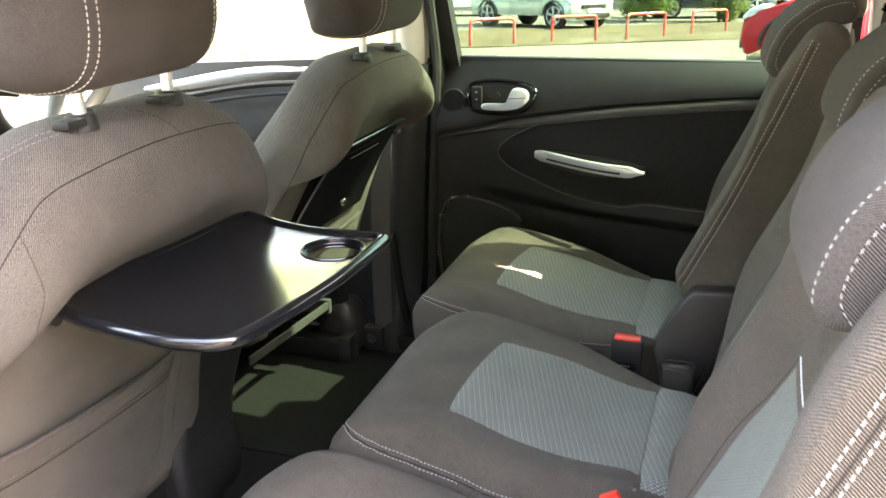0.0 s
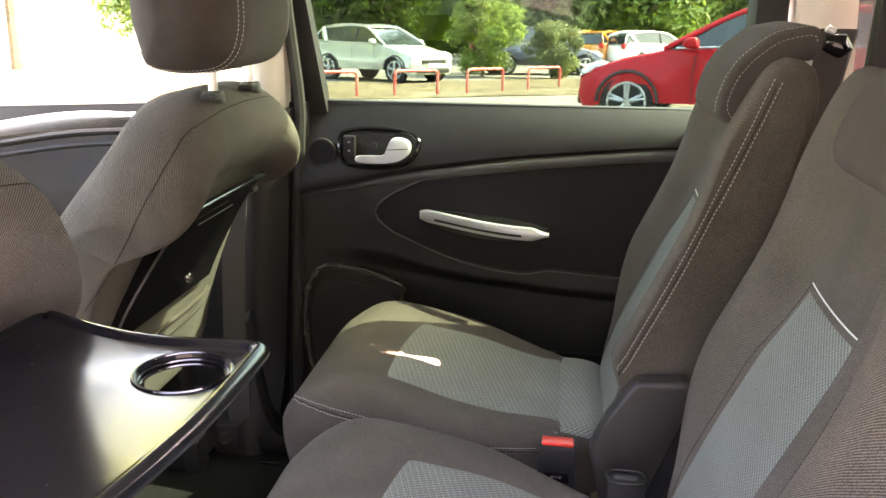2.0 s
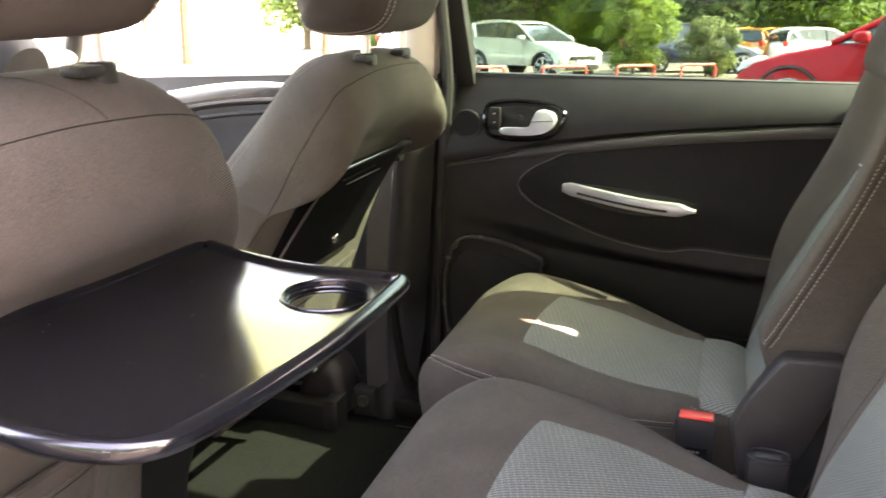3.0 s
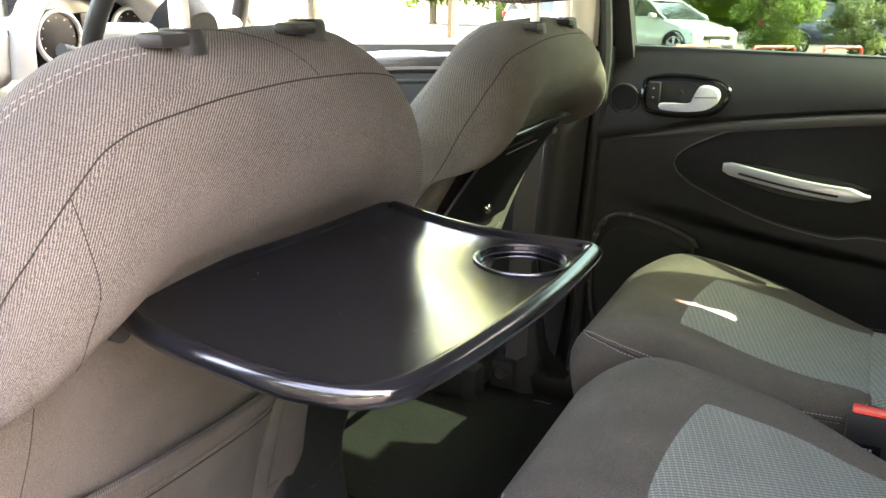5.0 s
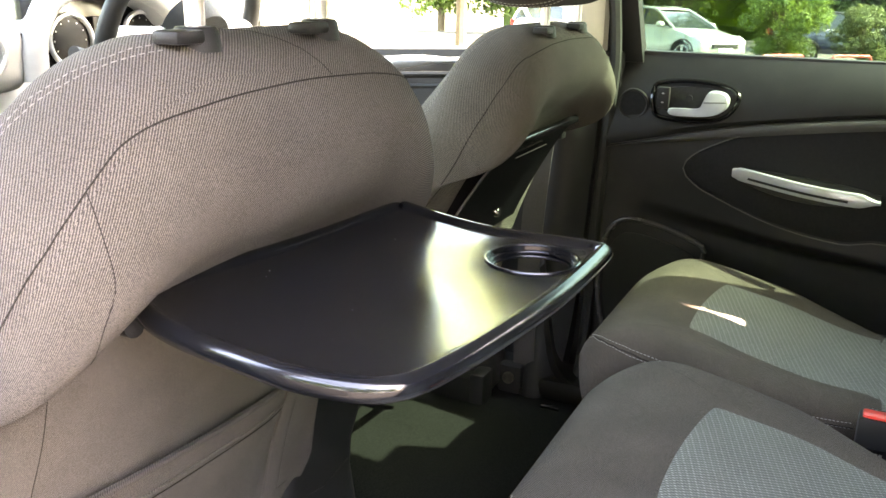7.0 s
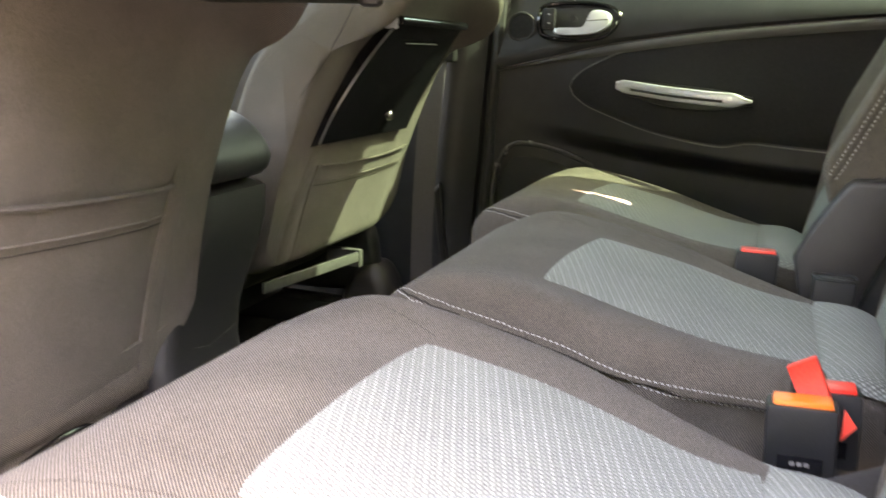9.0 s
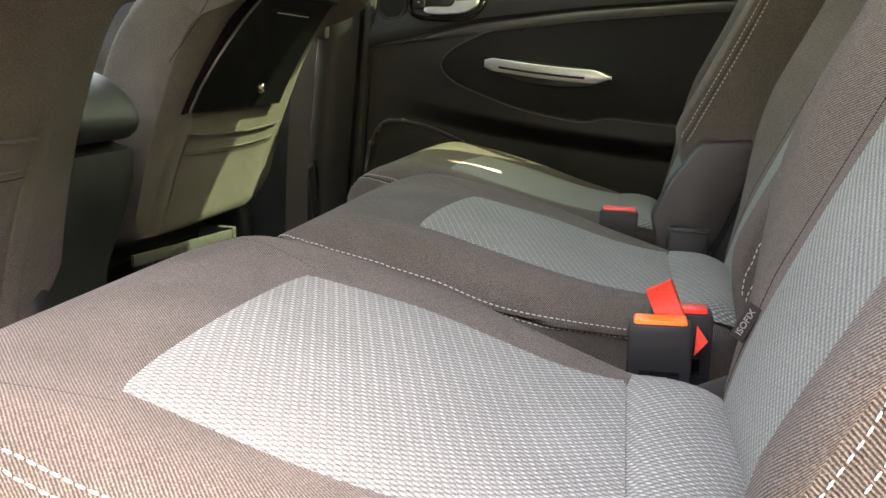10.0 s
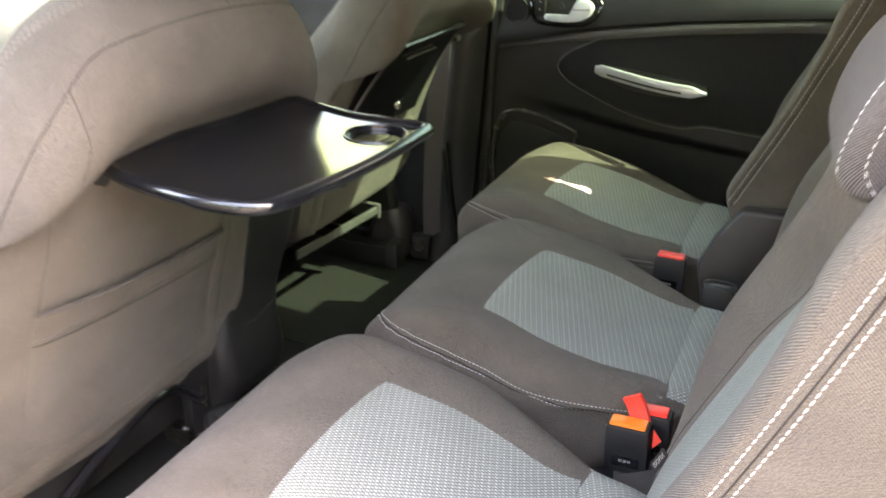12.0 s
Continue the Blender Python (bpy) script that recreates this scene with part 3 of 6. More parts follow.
# highlight along the pad's lip, put in as a thin pale tube
edge = [(x, door_y(x, ov_top(x)) - 0.003, ov_top(x)) for x in [-0.1361 + 0.5 * (i / 40) ** 2.4 for i in range(40, 0, -1)]]
edge += [(x, door_y(x, ov_low(x)) - 0.0045, ov_low(x)) for x in [-0.1361 + 0.886 * (i / 70) ** 2.4 for i in range(71)]]
part("pad_edge", tube(edge, 0.0013, 6), mat("pad_edge_highlight", (0.09, 0.088, 0.085), 0.5), D, "fine edge of the pad, its highlight put in as pale colour")

# pull handle: a silver bar in a black cup
def pull_line(t):
    x = -0.046 + 0.236 * t
    return Vector((x, 0.700 - 0.045 * sstep(0, 1, t) - 0.012 * math.sin(math.pi * t), 0.868 - 0.016 * t - 0.003 * math.sin(math.pi * t)))


cup = [(pull_line(t).x, pull_line(t).z + 0.016 * math.sin(math.pi * min(max(t, 0.03), 0.97)) ** 0.4) for t in [i / 24 for i in range(25)]]
cup += [(pull_line(t).x, pull_line(t).z - 0.024 * math.sin(math.pi * min(max(t, 0.03), 0.97)) ** 0.4) for t in [i / 24 for i in range(24, -1, -1)]]
bm = slab(cup, lambda a, b, h: (a, door_y(a, b) + 0.004 - h, b), 0.014, 0.006)
part("pull_cup", bm, PLASTIC, D, "black moulded pull cup")
bm = bmesh.new()
n = 40
rings = []
for i in range(n + 1):
    t = i / n
    c = pull_line(t)
    h = 0.0120 * (1 - 0.78 * sstep(0.86, 1.0, t)) * (0.6 + 0.4 * sstep(0, 0.06, t))
    d = 0.008
    ring = []
    for k in range(12):
        a = 2 * math.pi * k / 12
        ring.append(bm.verts.new(c + Vector((0, -d * math.copysign(abs(math.cos(a)) ** 0.6, math.cos(a)), h * math.copysign(abs(math.sin(a)) ** 0.6, math.sin(a))))))
    rings.append(ring)
for a, b in zip(rings, rings[1:]):
    for k in range(12):
        bm.faces.new((a[k], a[(k + 1) % 12], b[(k + 1) % 12], b[k]))
bm.faces.new(rings[0])
bm.faces.new(rings[-1])
pull = part("pull_handle", bm, SILVER, D, "satin silver pull handle")
part("groove", tube([pull_line(0.12 + 0.68 * i / 20) + Vector((0, -0.0078, -0.003)) for i in range(21)], 0.0023, 6), PLASTIC, pull, "dark groove along the handle")

# latch bezel, lever, lock switch and screw cap
bez = smooth_loop([(-0.206, 0.996, 0), (-0.198, 1.008, 0), (-0.160, 1.014, 0), (-0.109, 1.013, 0), (-0.072, 1.006, 0), (-0.056, 0.992, 0), (-0.062, 0.970, 0), (-0.085, 0.952, 0), (-0.131, 0.946, 0), (-0.188, 0.950, 0), (-0.203, 0.965, 0)], 60)
fy = lambda z: 0.733 + 0.050 * max(0.0, (z - 0.93) / 0.125) ** 1.6
bm = slab([(p.x, p.y) for p in bez], lambda a, b, h: (a, fy(b) + 0.001 - h, b), 0.006, 0.003)
bezel = part("latch_bezel", bm, PLASTIC, D, "black latch bezel")
part("bezel_ring", tube([(p.x, fy(p.y) - 0.0065, p.y) for p in bez], 0.0042, 8, closed=True), GLOSS_FAR, bezel, "glossy raised bezel ring")
inn = [((p.x + 0.131) * 0.80 - 0.126, (p.y - 0.980) * 0.72 + 0.980) for p in bez]
bm = slab(inn, lambda a, b, h: (a, fy(b) - 0.006 + 0.0015 - h, b), 0.003, 0.001)
part("latch_recess", bm, DOOR_CLOTH, bezel, "dark latch recess")
lev = smooth_loop([(-0.172, 0.966, 0), (-0.150, 0.968, 0), (-0.120, 0.970, 0), (-0.112, 0.985, 0), (-0.104, 1.000, 0), (-0.080, 0.999, 0), (-0.069, 0.988, 0), (-0.073, 0.972, 0), (-0.092, 0.960, 0), (-0.130, 0.955, 0), (-0.168, 0.956, 0)], 48)
bm = slab([(p.x, p.y) for p in lev], lambda a, b, h: (a, fy(b) - 0.009 - h * (1 + 0.6 * sstep(-0.17, -0.07, a)), b), 0.010, 0.004, 3)
part("latch_lever", bm, SILVER, bezel, "satin silver door lever")
part("lever_split", tube([(-0.112, fy(0.98) - 0.0232, 0.981), (-0.073, fy(0.98) - 0.0262, 0.984)], 0.0008, 5), PLASTIC, bezel, "dark split line of the lever")
part("lock_switch", box(-0.196, -0.174, fy(0.98) - 0.017, fy(0.98) - 0.004, 0.965, 1.003, 0.003), PLASTIC, bezel, "black lock switch")
for z in (0.976, 0.992):
    part("switch_mark", box(-0.187, -0.183, fy(0.98) - 0.0178, fy(0.98) - 0.0168, z - 0.0012, z + 0.0012, 0), GREY_MARK, bezel, "small white switch mark")
part("screw_cap", tube([(-0.140, fy(0.985) - 0.010, 0.985), (-0.140, fy(0.985) - 0.0075, 0.985)], 0.006, 16), PLASTIC_GREY, bezel)
# tweeter
c = Vector((-0.240, 0, 0.968))
ty = fy(0.968)
part("tweeter", tube([(c.x, ty - 0.004, c.z), (c.x, ty + 0.004, c.z)], 0.024, 32), DOOR_CLOTH, D, "round black tweeter grille")
part("tweeter_ring", tube([(c.x + 0.026 * math.cos(a), ty - 0.003, c.z + 0.026 * math.sin(a)) for a in [2 * math.pi * i / 40 for i in range(40)]], 0.0028, 8, closed=True), PLASTIC, D)
# speaker pad
sp = smooth_loop([(-0.282, 0.66, 0), (-0.270, 0.715, 0), (-0.245, 0.745, 0), (-0.205, 0.748, 0), (-0.150, 0.738, 0), (-0.095, 0.718, 0), (-0.084, 0.705, 0), (-0.100, 0.660, 0), (-0.12, 0.58, 0), (-0.15, 0.50, 0), (-0.20, 0.47, 0), (-0.255, 0.50, 0), (-0.280, 0.58, 0)], 60)
bm = slab([(p.x, p.y) for p in sp], lambda a, b, h: (a, 0.752 - h, b), 0.016, 0.008, 4)
spk = part("speaker_surround", bm, PLASTIC, D, "black speaker surround")
part("surround_rim", tube([(p.x, 0.735, p.y) for p in sp], 0.0055, 8, closed=True), PLASTIC_RIM, spk, "raised rim of the speaker surround")
gr = [((p.x + 0.19) * 0.86 - 0.192, (p.y - 0.62) * 0.86 + 0.612) for p in sp]
part("speaker_grille", slab(gr, lambda a, b, h: (a, 0.737 - h, b), 0.003, 0.001), mat("speaker_mesh", (0.012, 0.012, 0.012), 0.6, color2=(0.03, 0.03, 0.03), scale=900, bump=1.0, bump_scale=1400), spk, "black speaker mesh")
# door pocket ridge
bm = sheet(30, 8, lambda u, v: (-0.07 + 0.8 * u, 0.742 - 0.06 * v ** 2, 0.44 + 0.18 * v), thick=(0, 0.01, 0))
part("door_pocket", bm, PLASTIC, D, "black map pocket low on the door")

# window of the rear door
W = thing("window_1", (0.15, 0.79, 1.05), "side window of the rear door in a black frame", "window", kind="structure")
frame_f = [(-0.305, 1.04), (-0.236, 1.04), (-0.250, 1.15), (-0.262, 1.25), (-0.262, 1.52), (-0.315, 1.52), (-0.318, 1.2)]
part("window_frame", slab(frame_f, lambda a, b, h: (a, 0.800 - 0.16 * max(0, b - 1.06) - h, b), 0.032, 0.004), PLASTIC, W, "black front window frame")
part("window_frame", box(0.506, 0.558, 0.70, 0.78, 1.04, 1.53, 0.006), RUBBER, W, "black rear window frame")
part("pane", slab([(-0.27, 1.05), (0.53, 1.055), (0.53, 1.57), (-0.27, 1.57)], lambda a, b, h: (a, 0.800 - 0.16 * max(0, b - 1.06) - h, b), 0.004, 0.0005), GLASS, W, "clear window pane")
W2 = thing("window_2", (1.2, 0.77, 1.07), "quarter window behind the rear door", "window", kind="structure")
part("pane", slab([(0.64, 1.06), (1.9, 1.06), (1.9, 1.497), (0.64, 1.497)], lambda a, b, h: (a, 0.765 - 0.10 * max(0, b - 1.06) - h, b), 0.004, 0.0005), GLASS_TINT, W2, "green-tinted pane")

# ---------------------------------------------------------------- far front door
F = thing("front_door", (-0.9, 0.79, 0.40), "closed front door with silver trim strip", "door")
bm = sheet(40, 30, lambda u, v: (-1.55 + 1.13 * u, 0.745 - 0.03 * math.sin(math.pi * v) * sstep(0.0, 0.5, v) + 0.035 * sstep(0.7, 1, v), 0.40 + 0.655 * v - 0.05 * (1 - u) * v), thick=(0, 0.05, 0))
part("panel", bm, PLASTIC_GREY, F)
bm = sheet(40, 6, lambda u, v: (-1.06 + 0.50 * u, 0.738 - 0.006 * math.sin(math.pi * v), 0.968 + 0.058 * sstep(0, 1, u) ** 0.8 + (0.030 * math.sin(math.pi * min(0.04 + u * 1.1, 0.96)) ** 0.5) * (v - 0.3)), thick=(0, 0.02, 0))
part("trim_strip", bm, SILVER, F, "satin silver trim strip")
part("groove", tube(smooth_loop([(-1.1, 0.728, 0.93), (-0.9, 0.722, 0.965), (-0.7, 0.722, 0.995), (-0.45, 0.722, 1.005)], 30, False), 0.007, 8), PLASTIC, F)
part("groove", tube(smooth_loop([(-1.1, 0.728, 0.905), (-0.9, 0.718, 0.942), (-0.7, 0.718, 0.972), (-0.45, 0.718, 0.985)], 30, False), 0.005, 8), RUBBER, F)
W3 = thing("window_3", (-0.9, 0.79, 1.05), "front side window of the far door", "window", kind="structure")
part("pane", slab([(-1.45, 1.02), (-0.38, 1.055), (-0.38, 1.57), (-0.79, 1.57)], lambda a, b, h: (a, 0.800 - 0.16 * max(0, b - 1.06) - h, b), 0.004, 0.0005), GLASS_CLEAR, W3)
part("window_frame", tube(smooth_loop([(-1.62, 0.77, 1.0), (-1.2, 0.74, 1.28), (-0.85, 0.68, 1.53)], 20, False), 0.035, 10), LINER, W3, "pale windscreen pillar trim")
M = thing("door_mirror", (-1.28, 0.86, 1.02), "white-backed exterior door mirror", "mirror")
bm = pillow([(-0.10, 0.0), (-0.08, 0.10), (0.0, 0.145), (0.10, 0.12), (0.11, 0.02), (0.02, -0.02)], -0.06, 0.06, 0.04, place=lambda a, y, b: (-1.28 + y, 0.99 + a, 1.06 + b))
part("housing", bm, PAINT_WHITE, M)
part("rim", tube(smooth_loop([(-1.222, 0.89, 1.07), (-1.222, 0.92, 1.17), (-1.222, 1.0, 1.20), (-1.222, 1.09, 1.175), (-1.222, 1.10, 1.08), (-1.222, 1.0, 1.045)], 40), 0.006, 8, closed=True), RUBBER, M, "thin black rim")
part("stalk", tube([(-1.28, 0.80, 1.04), (-1.28, 0.92, 1.08)], 0.03, 10), PLASTIC, M)

# the opened near door stands out in front of the doorway
OD = thing("open_rear_door", (-0.42, -1.25, 0.40), "opened rear car door with charcoal lining, swung forwards", "door")
om = Matrix.Translation((-0.40, -0.84, 0)) @ Matrix.Rotation(radians(-68), 4, "Z")
bm = sheet(20, 20, lambda u, v: om @ Vector((-0.02 + 0.0 * v, 0, 0)) + (om.to_3x3() @ Vector((0.95 * u, 0.02 * math.sin(math.pi * v), 0.0))) + Vector((0, 0, 0.30 + 0.75 * v)), thick=(-0.06, 0.02, 0))
part("panel", bm, PLASTIC_GREY, OD)
fr_pts = [om @ Vector((0.02, 0, 1.05)), om @ Vector((0.05, 0.06, 1.42)), om @ Vector((0.72, 0.08, 1.44)), om @ Vector((0.90, 0.02, 1.06))]
part("window_frame", tube(smooth_loop(fr_pts, 40, closed=False), 0.018, 8), RUBBER, OD, "black window frame")


# ---------------------------------------------------------------- rear seats
def rear_seat(half=0.119, skew=0.008, cover=False, crest=(0.100, 0.168), reach=1.0):
    """half: half the insert's width at its front edge, which lies aslant by skew; cover: with a plastic hinge cover;
    crest: where the bolster beside the doorway rises; reach: how far the back insert goes towards it."""
    S = thing("rear_seat", (0.1, 0.0, 0.37), "dark brown-grey cloth rear seat with grey woven inserts", "car seat", "row of rear seats")
    prof = [(-0.152, 0.655), (-0.142, 0.692), (-0.095, 0.718), (-0.02, 0.715), (0.08, 0.694), (0.18, 0.668), (0.26, 0.656), (0.32, 0.640), (0.335, 0.60), (0.30, 0.55), (0.1, 0.535), (-0.08, 0.545), (-0.135, 0.585)]
    narrow = lambda x: 1 - 0.40 * sstep(0.08, 0.33, x)
    nose = lambda x, y: sstep(0.0, -0.15, x) * ((0.008 if cover else 0.0) + 0.022 * sstep(0.10, 0.214, y) ** 1.5)
    swell = lambda x, y: 0.008 * math.exp(-((abs(y) - 0.168) / 0.034) ** 2) * sstep(-0.13, -0.04, x) * sstep(0.30, 0.18, x)
    bm = pillow(prof, -0.214, 0.214, 0.040, n=72, mids=26, warp=lambda p: (p.x + nose(p.x, p.y), p.y * narrow(p.x), p.z + swell(p.x, p.y) * (p.z > 0.62)))
    skin = surface(bm)
    cushion_skin = skin
    C = part("cushion", bm, CLOTH, S)
    loop = smooth_loop([(a, b, 0) for a, b in prof], 220)
    upper = sorted([(p.x, p.y) for p in loop if p.y > 0.652 - 0.05 * (p.x > 0.25) and p.x > -0.14 and p.x < 0.325])
    top = lambda x: lerp_table(upper, x)
    # woven insert with the fold before the backrest
    hw = lambda x: half + 0.014 * sstep(0.0, 0.12, x) - (half - 0.115) * sstep(0.15, 0.27, x)
    x0 = lambda v: -0.010 + skew * v + 0.008 * v * v

    def ins(u, v):
        w = 2 * v - 1
        x = x0(w) + (0.246 - x0(w)) * u
        lift = 0.0042 * (1 - max(abs(w) ** 14, (1 - u) ** 24)) - 0.0010
        return (x, w * (hw(x) + 0.011 * sstep(0.0, 0.10, x) * (w < 0)), top(x) + lift)
    I = part("insert", sheet(30, 24, ins), INSERT, C, "grey woven seat insert")
    st = bmesh.new()
    stitch_into(st, [Vector(ins(0.02 + 0.96 * k / 8, 0.010)) + Vector((0, 0, 0.0004)) for k in range(9)], dash=0.0022, gap=0.0034, r=0.0005)
    part("edge_stitching", st, THREAD, I, "pale edge stitches", kind="stuff")

    def fold(u, v):
        w = 2 * v - 1
        x = 0.2455 + 0.071 * u
        return (x, w * (hw(0.24) + 0.004), top(min(x, 0.315)) + 0.0012 * (1 - abs(w) ** 12) + 0.012 * math.sin(math.pi * min(u * 0.8, 1)) ** 0.7 * (1 - abs(w) ** 12))
    part("fold", sheet(10, 24, fold), INSERT, C, "grey woven rear fold of the cushion")
    st = bmesh.new()
    for s in (-1, 1):
        for dz in (0.0, 0.0085):
            stitch_into(st, hug(skin, [(-0.138, s * 0.140, 0.689 - dz), (-0.130, s * 0.163, 0.695 - dz), (-0.103, s * 0.189, 0.703 - dz), (-0.064, s * 0.202, 0.702 - dz), (0.029, s * 0.209, 0.686 - dz), (0.10, s * 0.2118 * narrow(0.10), 0.667 - dz), (0.22, s * 0.212 * narrow(0.22), 0.644 - dz)][3 if s > 0 else 0:], 0.0004), dash=0.0034, gap=0.0020, r=0.00055)
    part("stitching", st, THREAD, C, "pale double stitching", kind="stuff")
    sm = bmesh.new()
    for s in (-1, 1):
        tube_into(sm, hug(skin, [(0.008, s * 0.134, top(0.008)), (-0.03, s * 0.150, top(-0.03)), (-0.08, s * 0.166, top(-0.08)), (-0.125, s * 0.170, 0.700)], -0.0001), 0.00025, 5)
        tube_into(sm, hug(skin, [(-0.138, s * 0.140, 0.683), (-0.130, s * 0.163, 0.689), (-0.103, s * 0.189, 0.697), (-0.064, s * 0.202, 0.696), (0.029, s * 0.209, 0.680), (0.10, s * 0.2118 * narrow(0.10), 0.661), (0.22, s * 0.212 * narrow(0.22), 0.638)], 0.0002), 0.0009, 5)
    tube_into(sm, [Vector(ins(0.0, k / 24)) + Vector((-0.0012, 0, 0.0002)) for k in range(25)], 0.0009, 6)
    tube_into(sm, [(0.2452, hw(0.245) * (k / 12 - 1), top(0.2452) + 0.0026 * (1 - abs(k / 12 - 1) ** 14)) for k in range(25)], 0.0006, 6)
    part("seam", sm, SEAM_SOFT, C, "dark seams", kind="stuff")

    # backrest, leaning back
    LEAN_A = radians(22.5)
    hx, hz = 0.322, 0.62
    ca, sa = math.cos(LEAN_A), math.sin(LEAN_A)

    def bp(s, y, d):
        """s up the backrest, d forward of its plane."""
        return (hx + s * sa - d * ca, y, hz + s * ca + d * sa)

    def taper(s, y):
        """The backrest narrows at its foot, more on the far side."""
        return 1 - (0.43 if y > 0 or cover else 0.10) * (1 - sstep(-0.01, 0.19, s))

    def bolster(s, y):
        start = (0.09, 0.17) if cover else (-0.03, 0.10)
        rise = 0.048 * sstep(*start, s) if y < 0 else 0.031 * sstep(0.07, 0.25, s)
        return rise * (sstep(*crest, -y) if y < 0 else sstep(0.100, 0.168, y)) * (1 - 0.65 * sstep(0.45, 0.58, s))
    prof = [(-0.02, 0.0), (0.03, 0.022), (0.12, 0.032), (0.25, 0.029), (0.37, 0.027), (0.46, 0.038), (0.53, 0.056), (0.566, 0.060), (0.586, 0.046), (0.588, 0.026), (0.575, 0.008), (0.50, -0.010), (0.30, -0.030), (0.10, -0.045), (-0.01, -0.04)]
    bm = pillow(prof, -0.205, 0.205, 0.016, n=84, mids=22, place=lambda s, y, d: bp(s, y * taper(s, y), d + bolster(s, y) * sstep(-0.02, 0.02, d)))
    skin = surface(bm)
    K = part("backrest", bm, CLOTH, S)
    loopb = smooth_loop([(a, b, 0) for a, b in prof], 260)
    frontd = sorted([(p.x, p.y) for p in loopb if p.y > -0.01 and -0.015 < p.x < 0.59])
    fd = lambda s: lerp_table(frontd, s)
    bw = lambda s: 0.114 - 0.028 * sstep(0.25, 0.39, s)
    side_d = curve_z([(0.0, 0.058), (0.05, 0.063), (0.10, 0.067), (0.15, 0.068), (0.30, 0.063), (0.44, 0.065), (0.56, 0.071), (0.60, 0.071)])
    st_top = lambda w: 0.363 + 0.004 * w * w

    def bins(u, v):
        w = 2 * v - 1
        s = 0.005 + (st_top(w) - 0.005) * u
        lift = 0.0035 * (1 - max(abs(w) ** 10, abs(2 * u - 1) ** 14)) - 0.0015
        y = w * bw(s) * (reach if w < 0 else 1.0)
        return bp(s, y, fd(s) + lift + bolster(s, y))
    part("back_insert", sheet(34, 24, bins), INSERT_BACK, K, "grey woven backrest insert")
    part("piping", tube([Vector(bins(1.0, i / 24)) + Vector((-0.0010, 0, 0.0006)) for i in range(25)], 0.0010, 8), PIPING, K, "white piping above the insert")
    st = bmesh.new()
    for off in (0.0, 0.010):
        stitch_into(st, hug(skin, [bp(s, -0.2060, side_d(s) - off) for s in (0.15 if cover else 0.05, 0.20, 0.28, 0.36, 0.42, 0.48, 0.53, 0.562)], 0.0004), dash=0.0036, gap=0.0020, r=0.00055)
    if cover:
        stitch_into(st, [Vector(bins(0.02 + 0.36 * k / 8, 0.004)) + Vector((-0.001, -0.003, 0.0006)) for k in range(9)], dash=0.0030, gap=0.0024, r=0.0005)
    part("stitching", st, THREAD, K, "pale double stitching", kind="stuff")
    sm = bmesh.new()
    for sgn in (-1, 1):
        tube_into(sm, hug(skin, [bp(s, sgn * (bw(s) * (reach if sgn < 0 else 1.0) + 0.001), fd(s) + bolster(s, sgn * bw(s) * (reach if sgn < 0 else 1.0))) for s in [0.005 + 0.36 * i / 10 for i in range(11)]], 0.0001), 0.0004, 6)
        tube_into(sm, hug(skin, [bp(s, sgn * 0.2060, side_d(s) - 0.006) for s in [0.14 + 0.41 * i / 10 for i in range(11)]], 0.0), 0.0006, 6)
    part("seam", sm, SEAM_SOFT, K, "dark seams", kind="stuff")

    part("back_shell", pillow([(-0.10, -0.075), (-0.10, -0.045), (0.10, -0.040), (0.36, -0.026), (0.37, -0.040), (0.10, -0.070)], -0.196, 0.196, 0.012, n=40, place=bp), PLASTIC_GREY, K, "charcoal shell behind the backrest")

    # headrest: a shallow cap that wraps over the top edge
    hp = [(0.488, 0.097), (0.493, 0.111), (0.509, 0.118), (0.538, 0.121), (0.563, 0.117), (0.581, 0.109), (0.602, 0.097), (0.616, 0.081), (0.630, 0.054), (0.618, 0.040), (0.599, 0.037), (0.592, 0.050), (0.583, 0.068), (0.560, 0.079), (0.532, 0.082), (0.502, 0.081)]
    bm = pillow(hp, -0.165, 0.165, 0.010, n=72, mids=12, place=lambda s, y, d: bp(s, y, d - 0.010 * (y / 0.165) ** 2 - 0.050 * sstep(-0.05, 0.165, y)))
    hskin = surface(bm)
    Hd = part("headrest", bm, CLOTH_HEAD, S)
    st = bmesh.new()
    for sgn in (-1, 1):
        drop = 0.010 + 0.050 * (sgn > 0)
        stitch_into(st, hug(hskin, [bp(a, sgn * 0.168, b - drop) for a, b in ((0.497, 0.094), (0.508, 0.106), (0.536, 0.110), (0.560, 0.106), (0.577, 0.099), (0.597, 0.087), (0.610, 0.072), (0.620, 0.054), (0.612, 0.046))], 0.0005), dash=0.0030, gap=0.0022, r=0.00032)
        stitch_into(st, hug(hskin, [bp(a, sgn * 0.158, b - drop + 0.004) for a, b in ((0.494, 0.113), (0.509, 0.120), (0.538, 0.123), (0.563, 0.119), (0.602, 0.099), (0.618, 0.082), (0.631, 0.056))], 0.0003), dash=0.0030, gap=0.0022, r=0.00032)
    part("stitching", st, THREAD, Hd, "pale stitching", kind="stuff")
    for sgn in (-1, 1):
        part("post", tube([bp(0.575, sgn * 0.07, 0.03), bp(0.605, sgn * 0.07, 0.045)], 0.006, 10), CHROME, Hd, "short chrome post")
        part("post_guide", tube([bp(0.580, sgn * 0.150, 0.034), bp(0.594, sgn * 0.150, 0.036)], [0.009, 0.007], 12), SILVER, Hd, "silver post guide")

